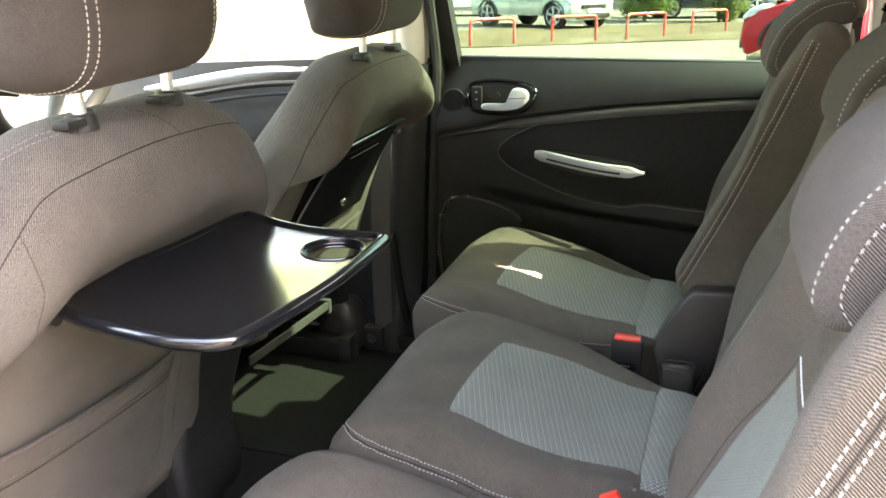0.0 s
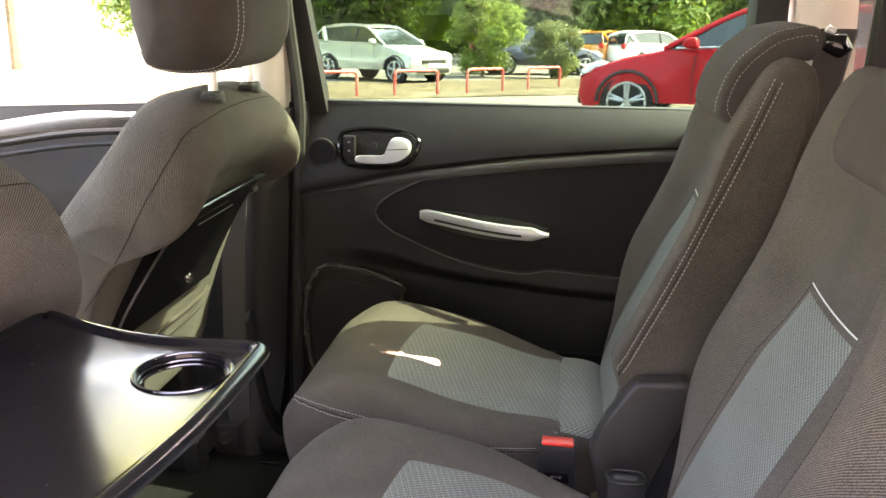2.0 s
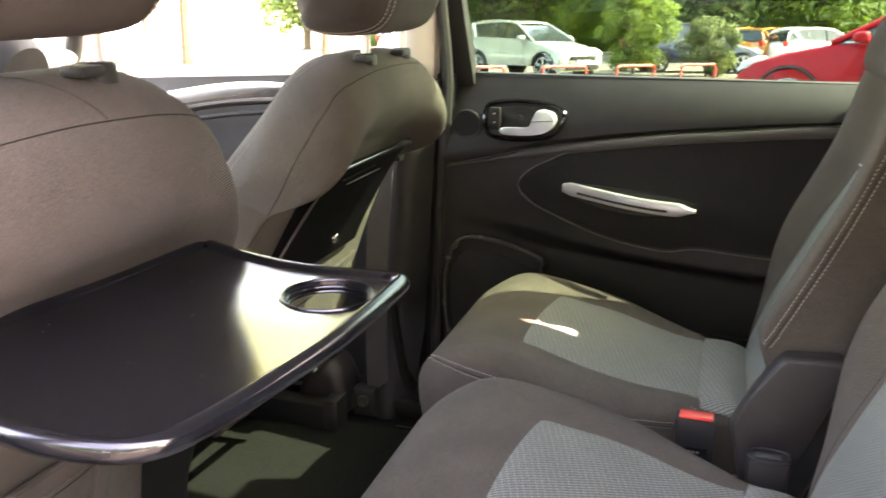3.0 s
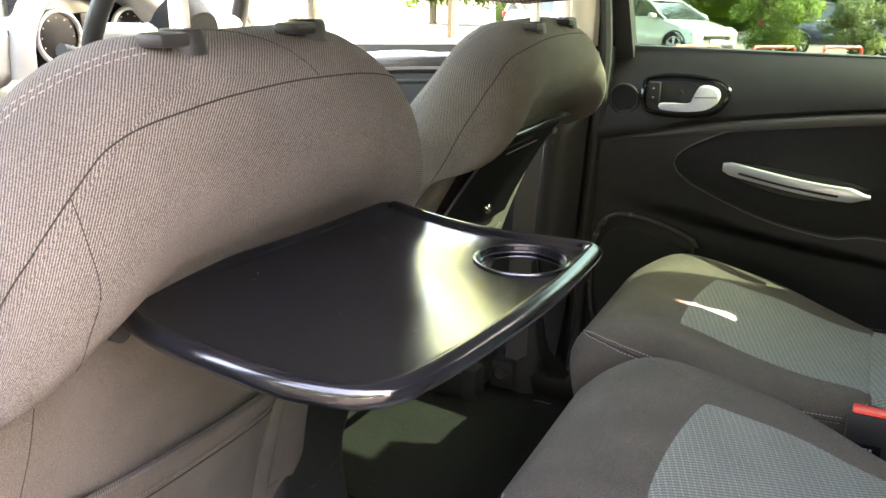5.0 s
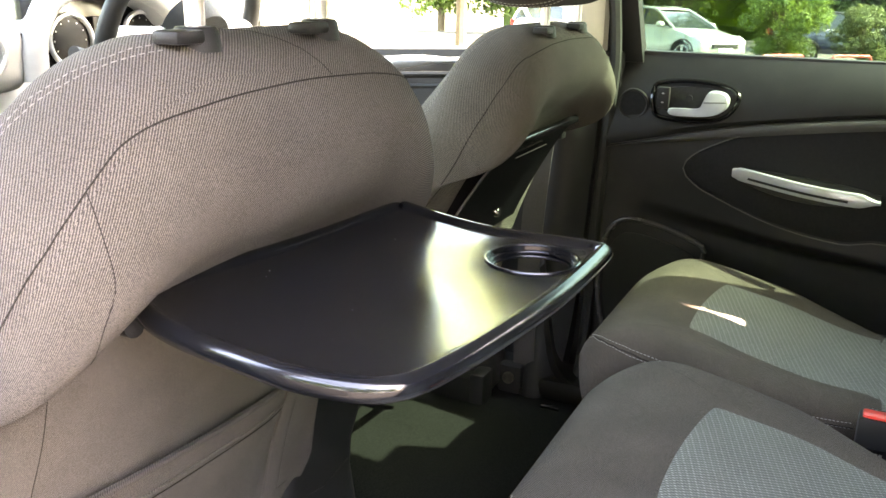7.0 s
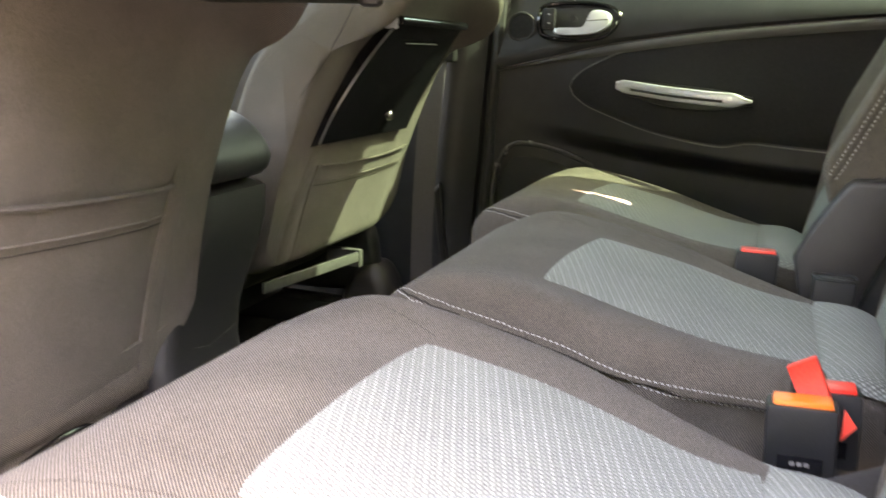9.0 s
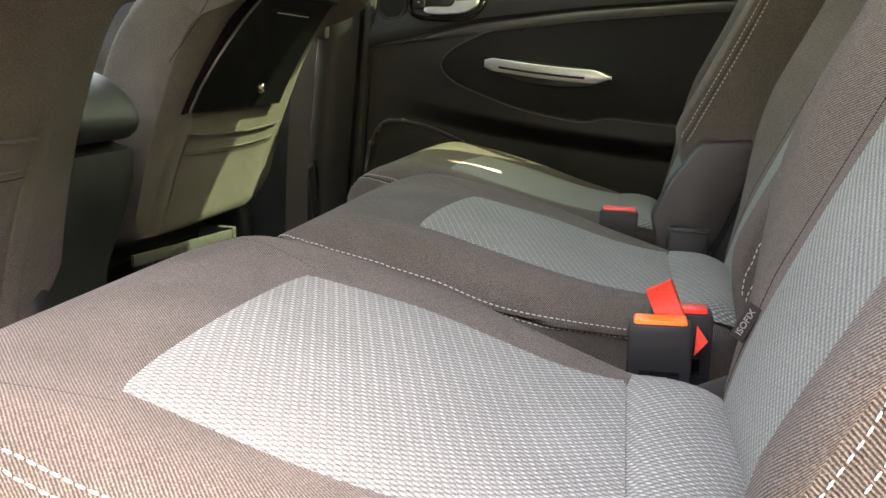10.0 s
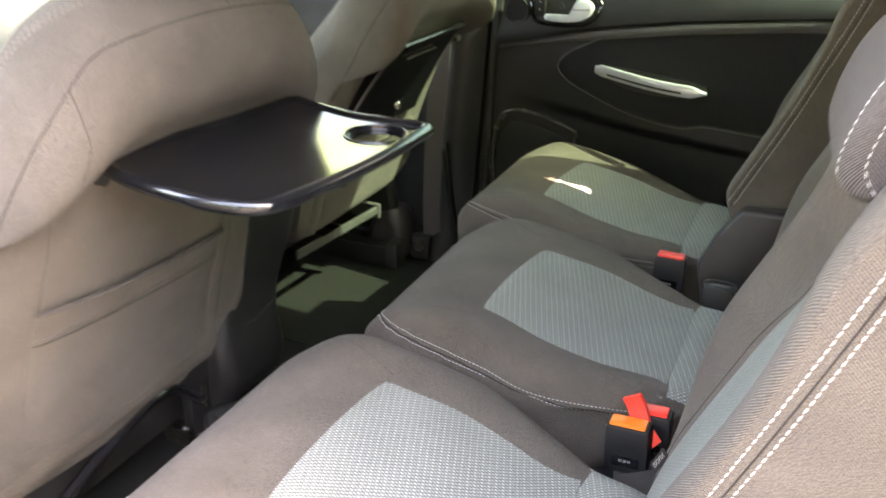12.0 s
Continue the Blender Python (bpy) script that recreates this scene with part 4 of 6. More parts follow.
    # hinge cover on the near side
    if cover:
        wing = [(0.337, 0.780), (0.345, 0.787), (0.402, 0.791), (0.410, 0.784), (0.409, 0.762), (0.392, 0.710), (0.366, 0.637), (0.350, 0.59), (0.310, 0.585), (0.300, 0.63), (0.288, 0.686), (0.306, 0.730)]
        bm = slab(wing, lambda a, b, h: (a, -0.206 - h, b), 0.027, 0.010, 5)
        part("hinge_cover", bm, PLASTIC_WING, S, "charcoal plastic hinge cover")
    # dark base and frame under the cushion
    part("base", box(-0.10, 0.30, -0.19, 0.19, 0.40, 0.56, 0.02), PLASTIC, S, "black plastic base under the cushion")
    for sgn in (-1, 1):
        part("rail", box(-0.16, 0.40, sgn * 0.15 - 0.02, sgn * 0.15 + 0.02, 0.37, 0.41, 0.006), STEEL, S, "steel floor rail")
    return S, cushion_skin


SEAT_MID, seat_skin = rear_seat()
SEAT_MID.location = (0.1 + 0.035, 0.0, 0.37)
SEAT_NEAR, _ = rear_seat(0.130, 0.002, crest=(0.118, 0.176), reach=1.26)
SEAT_NEAR.location = (0.1 - 0.012, -0.445, 0.37)
SEAT_FAR, _ = rear_seat(cover=True)
SEAT_FAR.location = (0.1 - 0.025, 0.445, 0.37)
# extra double stitching on the bolster beside the open doorway
st = bmesh.new()
for dy, dz in ((0.0, 0.0), (-0.0062, -0.004)):
    stitch_into(st, hug(seat_skin, [(-0.10, -0.176 + dy, 0.724 + dz), (-0.05, -0.186 + dy, 0.716 + dz), (-0.007, -0.189 + dy, 0.710 + dz), (0.029, -0.193 + dy, 0.702 + dz), (0.075, -0.194 + dy, 0.690 + dz)], 0.0004), r=0.0008)
ORIGIN[SEAT_NEAR.name] = ORIGIN[SEAT_MID.name]
part("bolster_stitching", st, THREAD, [c for c in SEAT_NEAR.children if c.name.startswith("cushion")][0], "pale double stitching", kind="stuff")


# ---------------------------------------------------------------- front seats
def front_seat(yc, xo, side, tray_open, drop, back):
    T = thing("front_seat", (-0.5 + xo, yc, 0.37), "brown-grey cloth front seat with %s picnic tray behind" % ("an opened" if tray_open else "a folded black"), "car seat", "pair of front seats")
    prof = [(-0.213, 1.128), (-0.193, 1.075), (-0.210, 1.02), (-0.268, 0.965), (-0.316, 0.86), (-0.355, 0.77), (-0.385, 0.69), (-0.408, 0.61), (-0.425, 0.545), (-0.46, 0.525), (-0.53, 0.56), (-0.51, 0.70), (-0.45, 0.86), (-0.39, 1.0), (-0.355, 1.09), (-0.315, 1.142), (-0.262, 1.152)]
    if not tray_open:
        prof[8:11] = [(-0.418, 0.588), (-0.46, 0.572), (-0.53, 0.585)]
    prof = [(a + xo, b) for a, b in prof]
    sh = lambda p: (p.x + back * 0.6 * sstep(0.98, 1.12, p.z), p.y, p.z - drop * sstep(0.98, 1.12, p.z) - 0.100 * max(0.0, (abs(p.y - yc) - 0.08) / 0.155) ** 2.0 * sstep(0.85, 1.10, p.z))
    bm = pillow(prof, yc - 0.235, yc + 0.235, 0.085 if tray_open else 0.055, n=90, mids=18, warp=sh)
    skin = surface(bm)
    K = part("backrest", bm, CLOTH_FRONT, T)
    loop = smooth_loop([(a, b, 0) for a, b in prof], 400)
    rear = sorted([(p.y, p.x) for p in loop if p.x > -0.43 + xo and 0.545 < p.y < 1.12 and p.x > -0.30 + xo - (1.12 - p.y) * 0.30])
    rx = lambda z: lerp_table(rear, z)
    # rear pocket and its hem; the side towards the door hangs higher
    s_in = 1 if side < 0 else -1
    def pk(u, v):
        w = 2 * v - 1
        y = yc + s_in * (-0.020 + w * 0.164)
        z = 0.585 + (0.208 - 0.085 * s_in * (y - yc) if tray_open else 0.161) * u
        return (rx(z) + 0.006 * (1 - abs(w) ** 8) + 0.004 * u, y, z - 0.006 * (1 - w * w) * u)
    part("pocket", sheet(14, 24, pk, thick=(-0.004, 0, 0)), CLOTH_FRONT, K, "sagging cloth map pocket")
    hem = [(pk(1, i / 20)[0] + 0.003, pk(1, i / 20)[1], pk(1, i / 20)[2]) for i in range(21)]
    part("hem_band", tube([(pk(0.84, i / 20)[0] + 0.002, pk(0.84, i / 20)[1], pk(0.84, i / 20)[2]) for i in range(21)], 0.0012 if tray_open else 0.0008, 8), CLOTH_FRONT, K, "stitched lower edge of the hem")
    part("pocket_hem", tube(hem, 0.0026 if tray_open else 0.0016, 8), CLOTH_HEAD, K, "thick pocket hem")
    sm = bmesh.new()
    tube_into(sm, [(pk(0.80, i / 20)[0] + 0.002, pk(0.80, i / 20)[1], pk(0.80, i / 20)[2]) for i in range(21)], 0.0006, 6)
    # arched seam across the upper back
    dz = -0.9 * drop
    half = [(-0.340, 0.234, 0.880), (-0.280, 0.230, 0.965), (-0.246, 0.216, 1.028), (-0.238, 0.208, 1.043), (-0.225, 0.188, 1.074), (-0.218, 0.168, 1.096), (-0.211, 0.145, 1.107), (-0.206, 0.112, 1.113), (-0.206, 0.065, 1.117)]
    arch = [(x + xo, yc - y, z + dz) for x, y, z in half] + [(-0.207 + xo, yc, 1.119 + dz)] + [(x + xo, yc + y, z + dz) for x, y, z in reversed(half)]
    tube_into(sm, hug(skin, arch, 0.0), 0.00065, 6)
    for s in ((-1,) if tray_open else ()):
        tube_into(sm, hug(skin, [(x + xo, yc + s * y, z + dz) for x, y, z in ((-0.225, 0.188, 1.073), (-0.214, 0.191, 1.053), (-0.206, 0.192, 1.022), (-0.213, 0.200, 0.993), (-0.230, 0.198, 0.967), (-0.299, 0.180, 0.898), (-0.328, 0.178, 0.834), (-0.37, 0.178, 0.75), (-0.42, 0.178, 0.62))], 0.0), 0.0004, 6)
    tube_into(sm, hug(skin, [(-0.207 + xo, yc + 0.030, 1.120 + dz), (-0.215 + xo, yc + 0.025, 1.129 + dz), (-0.231 + xo, yc + 0.016, 1.141 + dz), (-0.25 + xo, yc + 0.004, 1.149 + dz), (-0.29 + xo, yc - 0.02, 1.152 + dz)], 0.0), 0.0004, 6)
    part("seam", sm, SEAM_SOFT, K, "dark seams", kind="stuff")
    st = bmesh.new()
    for s in (-1, 1):
        for off in (0.0, 0.010):
            stitch_into(st, hug(skin, [(x + xo + off - (0.0 if tray_open else 0.014), yc + s * y, z + dz) for x, y, z in ((-0.40, 0.222, 0.95), (-0.349, 0.212, 1.03), (-0.303, 0.180, 1.105), (-0.27, 0.143, 1.136), (-0.252, 0.102, 1.147))], 0.0003), dash=0.0036, gap=0.0024, r=0.00055)
    part("stitching", st, THREAD_DULL, K, "double stitching along the shoulder", kind="stuff")
    # headrest on two chrome posts
    hp = [(-0.335, 1.185), (-0.325, 1.165), (-0.27, 1.158), (-0.212, 1.170), (-0.188, 1.215), (-0.190, 1.285), (-0.215, 1.345), (-0.262, 1.372), (-0.31, 1.355), (-0.338, 1.30), (-0.345, 1.235)]
    hx, hz = xo + back, -drop + 0.005
    hp = [(a + hx, b + 0.013 + hz) for a, b in hp]
    bm = pillow(hp, yc - 0.143, yc + 0.143, 0.068, n=64, mids=14)
    hskin = surface(bm)
    Hd = part("headrest", bm, CLOTH_HEAD, T)
    st = bmesh.new()
    for s in (-1, 1):
        for off in (0.0, 0.011):
            yy = yc + s * (0.092 + off)
            line = [(-0.262, 1.385), (-0.21, 1.352), (-0.186, 1.30), (-0.1855, 1.26), (-0.188, 1.225), (-0.200, 1.196), (-0.230, 1.178), (-0.275, 1.171), (-0.320, 1.176), (-0.338, 1.20)]
            stitch_into(st, hug(hskin, [(a + hx, yy, b + hz) for a, b in line], 0.0006), dash=0.0040, gap=0.0020, r=0.0007)
    part("stitching", st, THREAD, Hd, "pale stitching", kind="stuff")
    for s in (-1, 1):
        px = -0.246 + hx
        part("post", tube([(px, yc + s * 0.070, 1.11 - drop), (px, yc + s * 0.070, 1.21 - drop)], 0.0065, 14), POST_STEEL, Hd, "chrome headrest post")
        top_z = skin.ray_cast(Vector((px, yc + s * 0.070, 1.30)), Vector((0, 0, -1)))[0].z
        g = part("post_guide", tube([(px, yc + s * 0.070, top_z - 0.006), (px, yc + s * 0.070, top_z + 0.007), (px, yc + s * 0.070, top_z + 0.010), (px, yc + s * 0.070, top_z + 0.0105)], [0.0165, 0.0150, 0.0130, 0.008], 24), PLASTIC, K, "charcoal plastic post guide")
        part("release_tab", box(px - 0.006, px + 0.016, yc + s * 0.070 - 0.034, yc + s * 0.070 - 0.008, top_z, top_z + 0.009, 0.003), PLASTIC, g)
    # raised flank beside the pocket, on the side towards the car's middle
    def flank(u, v):
        z = 0.560 + 0.250 * u if tray_open else 0.592 + 0.218 * u
        y = 0.147 + 0.012 * (1 - u) + (0.062 + 0.010 * (1 - u)) * v
        return (rx(z) + 0.008 * math.sin(math.pi * min(v + 0.05, 1)) ** 0.5 * (1 - 0.9 * sstep(0.8, 1, u)) - 0.055 * v ** 2.5, yc + s_in * y, z)
    part("flank_panel", sheet(18, 10, flank, thick=(-0.012, 0, 0)), CLOTH_FRONT, K, "cloth flank panel beside the pocket")
    # cushion, base, rails
    cp = [(-0.40, 0.60), (-0.46, 0.66), (-0.60, 0.66), (-0.85, 0.70), (-0.95, 0.67), (-0.96, 0.60), (-0.90, 0.52), (-0.60, 0.50), (-0.42, 0.52)]
    part("cushion", pillow([(min(a, -0.38 if tray_open else -0.51) + xo - 0.02, b) for a, b in cp], yc - 0.245, yc + 0.245, 0.05, n=56), CLOTH, T)
    part("base", box(-0.92 + xo, (-0.46 if tray_open else -0.62) + xo, yc - 0.20, yc + 0.20, 0.42, 0.53, 0.03), PLASTIC, T, "black plastic seat base")
    for s in (-1, 1):
        if s < 0 and not tray_open:
            continue
        part("rail", box(-0.95 + xo, -0.40 + xo, yc + s * 0.18 - 0.022, yc + s * 0.18 + 0.022, 0.37, 0.425, 0.006), PLASTIC, T, "black floor rail")
        part("rail_end", box(-0.425 + xo, -0.392 + xo, yc + s * 0.18 - 0.026, yc + s * 0.18 + 0.026, 0.37, 0.44, 0.010), PLASTIC_GREY, T)
        part("side_cover", pillow([(-0.95 + xo, 0.46), (-0.9 + xo, 0.56), (-0.6 + xo, 0.60), (-0.47 + xo, 0.60), (-0.435 + xo, 0.52), (-0.47 + xo, 0.44), (-0.9 + xo, 0.43)], yc + s * 0.235 - 0.02, yc + s * 0.235 + 0.02, 0.015, n=40), PLASTIC, T, "black seat side cover")
    # lower flap of the pocket, hanging over the base
    def flap(u, v):
        w = 2 * v - 1
        z = 0.60 - 0.085 * u
        return (rx(max(z, 0.55)) - 0.02 * u * u + 0.004, yc + w * 0.21, z - 0.01 * math.cos(w * 2.2))
    if tray_open:
        part("skirt", sheet(10, 20, flap, thick=(-0.006, 0, 0)), CLOTH_FRONT, K, "cloth skirt below the pocket")
    else:
        m = Matrix.Translation((-0.475, 0.355, 0.550)) @ Matrix.Rotation(radians(-3.8), 4, "X")
        part("cross_bar", box(-0.003, 0.003, -0.165, 0.165, -0.009, 0.009, 0.002, m=m), GREY_STEEL, T, "flat grey steel bar under the cushion")
        part("bar_bracket", box(-0.540, -0.470, 0.514, 0.530, 0.518, 0.552, 0.004), GREY_STEEL, T, "grey steel bracket")
    return T, rx


DRV, drv_rx = front_seat(-0.320, 0.0, -1, True, 0.006, 0.0)
PAS, pas_rx = front_seat(0.405, -0.055, 1, False, 0.030, 0.030)

# opened tray behind the driver's seat
tray_pts = [(-0.272, -0.446), (-0.240, -0.469), (-0.199, -0.484), (-0.140, -0.494), (-0.099, -0.498), (-0.060, -0.492), (-0.040, -0.478), (-0.030, -0.455), (-0.020, -0.400), (-0.010, -0.306), (-0.010, -0.200), (-0.016, -0.183), (-0.035, -0.178), (-0.111, -0.180), (-0.175, -0.163), (-0.228, -0.142), (-0.238, -0.160), (-0.248, -0.28), (-0.269, -0.402)]
tray_loop = [(p.x, p.y) for p in smooth_loop([(a, b, 0) for a, b in tray_pts], 120)]
CUP, CUP_R, TZ = (-0.060, -0.240), 0.034, 0.982


def inset_loop(loop, d):
    out = []
    n = len(loop)
    for i in range(n):
        a, b, c = Vector(loop[i - 2]), Vector(loop[i]), Vector(loop[(i + 2) % n])
        t = (c - a).normalized()
        out.append((b.x - t.y * d, b.y + t.x * d))
    return out


area = sum(a[0] * b[1] - b[0] * a[1] for a, b in zip(tray_loop, tray_loop[1:] + tray_loop[:1]))
SGN = 1 if area > 0 else -1


def ring_mesh(bm, r0, r1):
    n = len(r0)
    for i in range(n):
        bm.faces.new((r0[i], r0[(i + 1) % n], r1[(i + 1) % n], r1[i]))


def tray_mesh():
    bm = bmesh.new()
    steps = [(0.012, -0.0150)] + [(0.0075 * (1 - math.cos(radians(a))), -0.0068 + 0.0078 * math.sin(radians(a))) for a in range(-80, 91, 17)] + [(0.0100, 0.0005), (0.0118, -0.0008), (0.0132, -0.0026), (0.0145, -0.0040), (0.0165, -0.0045)]
    rings = []
    for d, h in steps:
        rings.append([bm.verts.new((a, b, TZ + h)) for a, b in inset_loop(tray_loop, SGN * d)])
    for a, b in zip(rings, rings[1:]):
        ring_mesh(bm, a, b)
    hole = [bm.verts.new((CUP[0] + CUP_R * math.cos(2 * math.pi * i / 48), CUP[1] + CUP_R * math.sin(2 * math.pi * i / 48), TZ - 0.0045)) for i in range(48)]
    low = [bm.verts.new((v.co.x, v.co.y, TZ - 0.0135)) for v in hole]
    ring_mesh(bm, hole, low)
    for outer, inner in ((rings[-1], hole), (rings[0], low)):
        edges = []
        for loop in (outer, inner):
            for i in range(len(loop)):
                e = bm.edges.get((loop[i], loop[(i + 1) % len(loop)]))
                edges.append(e or bm.edges.new((loop[i], loop[(i + 1) % len(loop)])))
        bmesh.ops.triangle_fill(bm, edges=edges, use_beauty=True)
    return bm


TRAY = part("tray_table", tray_mesh(), GLOSS, DRV, "glossy black opened picnic tray")
for rr, zz, w in ((CUP_R + 0.002, TZ - 0.0042, 0.0015), (CUP_R - 0.001, TZ - 0.009, 0.0014), (CUP_R - 0.002, TZ - 0.0125, 0.0014)):
    part("cup_ring", tube([(CUP[0] + rr * math.cos(2 * math.pi * i / 48), CUP[1] + rr * math.sin(2 * math.pi * i / 48), zz) for i in range(48)], w, 8, closed=True), GLOSS, TRAY, "moulded cup holder ring")
part("tray_arm", tube([(-0.293, -0.458, 0.962), (-0.248, -0.464, 0.966)], 0.008, 10), PLASTIC, TRAY)
part("hinge_pin", tube([(-0.280, -0.474, 0.957), (-0.254, -0.462, 0.963)], 0.0025, 8), PLASTIC_WING, TRAY, "charcoal hinge pin")
part("latch_knob", tube([(-0.045, -0.345, 0.962), (-0.045, -0.345, 0.953), (-0.045, -0.345, 0.951)], [0.009, 0.008, 0.005], 16), PLASTIC, TRAY, "small latch knob under the tray")
part("tray_rib", box(-0.24, -0.09, -0.40, -0.24, 0.958, 0.968, 0.004), PLASTIC, TRAY, "ribbed black underside of the tray")

# folded tray on the passenger's seat
def fold_x(z):
    return pas_rx(z)


P0, P1 = 0.268, 0.548
def tray_flare(u):
    return 0.050 * (1 - u ** 1.8)


def ftray(u, v):
    z = 0.782 + 0.178 * u
    y = P0 - tray_flare(u) + (P1 - P0 + tray_flare(u)) * v
    return (fold_x(z) + 0.012 + 0.024 * u * u, y, z)
FT = part("tray_table", sheet(16, 16, ftray, thick=(-0.03, 0, -0.010)), GLOSS_FAR, PAS, "folded glossy black tray table")
part("tray_lip", tube([(fold_x(0.962) + 0.036, P0 + (P1 - P0) * i / 10, 0.962) for i in range(11)], 0.007, 10), GLOSS_FAR, FT, "rounded top lip of the tray")
part("tray_slot", tube([(fold_x(0.935) + 0.0315, 0.335 + 0.13 * i / 4, 0.930) for i in range(5)], 0.0009, 6), PLASTIC_WING, FT, "fine slot line across the tray")
# the highlight on this edge is put into the tube's paler grey
part("tray_edge", tube([Vector(ftray(i / 16, 0.0)) + Vector((0.0005, 0.001, 0)) for i in range(17)], 0.0022, 8), PLASTIC_RIM, FT, "rounded side edge of the tray, its highlight put in as paler grey")
part("tray_corner", box(fold_x(0.955) + 0.018, fold_x(0.955) + 0.038, P0 - 0.006, P0 + 0.002, 0.950, 0.966, 0.003), SILVER, FT, "bright silver corner")
kz = 0.812
part("tray_knob", tube([(fold_x(kz) + 0.010, 0.440, kz), (fold_x(kz) + 0.0165, 0.440, kz), (fold_x(kz) + 0.0185, 0.440, kz)], [0.0085, 0.008, 0.005], 20), CHROME, FT, "round shiny tray latch")


# ---------------------------------------------------------------- small things between the seats
def buckle(name, base, lean, button, label):
    b = thing(name, base, label, "seat belt buckle", "seat belt buckles")
    m = Matrix.Translation(base) @ Matrix.Rotation(radians(lean), 4, "Y")
    part("housing", box(-0.025, 0.025, -0.013, 0.013, 0.0, 0.062, 0.004, m=m), PLASTIC, b)
    part("button", box(-0.021, 0.021, -0.010, 0.010, 0.056, 0.0655, 0.003, m=m), button, b, "bright release button")
    part("slot", box(-0.016, 0.016, -0.0137, -0.0105, 0.010, 0.024, 0.0008, m=m), GLOSS_FAR, b, "recessed panel on the buckle")
    for k in range(3):
        part("marking", box(-0.007 + 0.005 * k, -0.0035 + 0.005 * k, -0.0140, -0.0132, 0.0165, 0.0195, 0.0002, m=m), THREAD_DULL, b, "small pale marking")
    part("stalk", box(-0.014, 0.014, -0.006, 0.006, -0.10, 0.002, 0.003, m=m), BELT, b)
    return b


buckle("seat_belt_buckle", (0.222, 0.222, 0.628), 0, RED, "black seat belt buckle with a red button")
buckle("seat_belt_buckle", (0.263, -0.235, 0.6155), -3, ORANGE_BTN, "black seat belt buckle with an orange button")
buckle("seat_belt_buckle", (0.281, -0.203, 0.6180), -3, RED, "black seat belt buckle with a red-orange button")
# orange strap that stands up between the buckles
bm = sheet(14, 4, lambda u, v: (0.256 + 0.020 * u + (v - 0.5) * 0.0185, -0.220 + 0.003 * math.sin(u * 5), 0.7025 - 0.043 * u + 0.011 * (v - 0.5) - 0.05 * max(0, u - 0.8)), thick=(0.001, 0.004, 0.001))
solo("release_strap", bm, ORANGE, "orange-red woven release strap standing up beside the buckles", "strap", (0.262, -0.222, 0.62))
bm = sheet(8, 3, lambda u, v: (0.2885 + 0.0095 * v * (1 - abs(2 * u - 1)), -0.237, 0.652 + 0.025 * u), thick=(0, 0.002, 0))
solo("release_strap", bm, ORANGE, "short red strap end hanging beside the buckle", "strap", (0.284, -0.240, 0.63))
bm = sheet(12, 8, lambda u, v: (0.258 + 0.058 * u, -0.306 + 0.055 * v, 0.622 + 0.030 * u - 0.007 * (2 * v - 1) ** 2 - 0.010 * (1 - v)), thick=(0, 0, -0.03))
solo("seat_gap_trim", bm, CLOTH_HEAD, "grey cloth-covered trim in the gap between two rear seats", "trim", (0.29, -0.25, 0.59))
# black receiver block by the far seat
R = thing("belt_receiver", (0.306, 0.190, 0.60), "black plastic belt receiver block", "receiver", "")
part("housing", box(0.284, 0.330, 0.148, 0.178, 0.60, 0.680, 0.005), PLASTIC, R)
part("rim", tube(smooth_loop([(0.288, 0.150, 0.6815), (0.326, 0.150, 0.6815), (0.326, 0.176, 0.6815), (0.288, 0.176, 0.6815)], 24), 0.0014, 6, closed=True), PLASTIC_GREY, R, "charcoal rim of the slot")
part("tongue", box(0.293, 0.321, 0.159, 0.168, 0.664, 0.6815, 0.001), GREY_STEEL, R, "grey metal tongue in the slot")
part("stem", box(0.295, 0.320, 0.155, 0.172, 0.50, 0.602, 0.003), PLASTIC, R)
# child seat anchor tag
lab = thing("anchor_tag", (0.312, -0.330, 0.70), "black cloth tag with white lettering at the seat gap", "tag")
tm = Matrix.Translation((0.3095, -0.332, 0.711)) @ Matrix.Rotation(radians(-66), 4, "Y") @ Matrix.Rotation(radians(50), 4, "X") 
part("tag", box(-0.013, 0.013, -0.0055, 0.0055, -0.0008, 0.0008, 0.0004, m=tm), SEAM, lab)
cu = bpy.data.curves.new("lettering", "FONT")
cu.body, cu.size, cu.align_x, cu.align_y, cu.extrude = "ISOFIX", 0.0066, "CENTER", "CENTER", 0.0003
tmp = bpy.data.objects.new("lettering_source", cu)
scene.collection.objects.link(tmp)
me = bpy.data.meshes.new_from_object(tmp.evaluated_get(bpy.context.evaluated_depsgraph_get()))
bpy.data.objects.remove(tmp)
bm = bmesh.new()
bm.from_mesh(me)
bmesh.ops.transform(bm, matrix=tm @ Matrix.Translation((0, 0, 0.0011)), verts=bm.verts)
part("lettering", bm, THREAD_DULL, lab, "white capital letters", smooth=False)

# belt on the centre pillar
SB = thing("seat_belt", (-0.40, 0.66, 0.37), "grey front seat belt hanging along the centre pillar", "seat belt")
bm = sheet(24, 4, lambda u, v: (-0.425 + 0.045 * v + 0.055 * u ** 2 - 0.03 * u, 0.660 + 0.03 * u, 0.42 + 0.62 * u), thick=(0.0, 0.003, 0))
part("webbing", bm, BELT, SB)
part("anchor", box(-0.452, -0.400, 0.640, 0.672, 0.372, 0.435, 0.010), PLASTIC_GREY, SB, "charcoal belt anchor cover")
part("bolt", tube([(-0.426, 0.640, 0.41), (-0.426, 0.632, 0.41)], 0.012, 12), STEEL, SB)
part("guide", box(-0.388, -0.352, 0.672, 0.70, 0.90, 0.945, 0.006), PLASTIC, SB, "black belt guide")
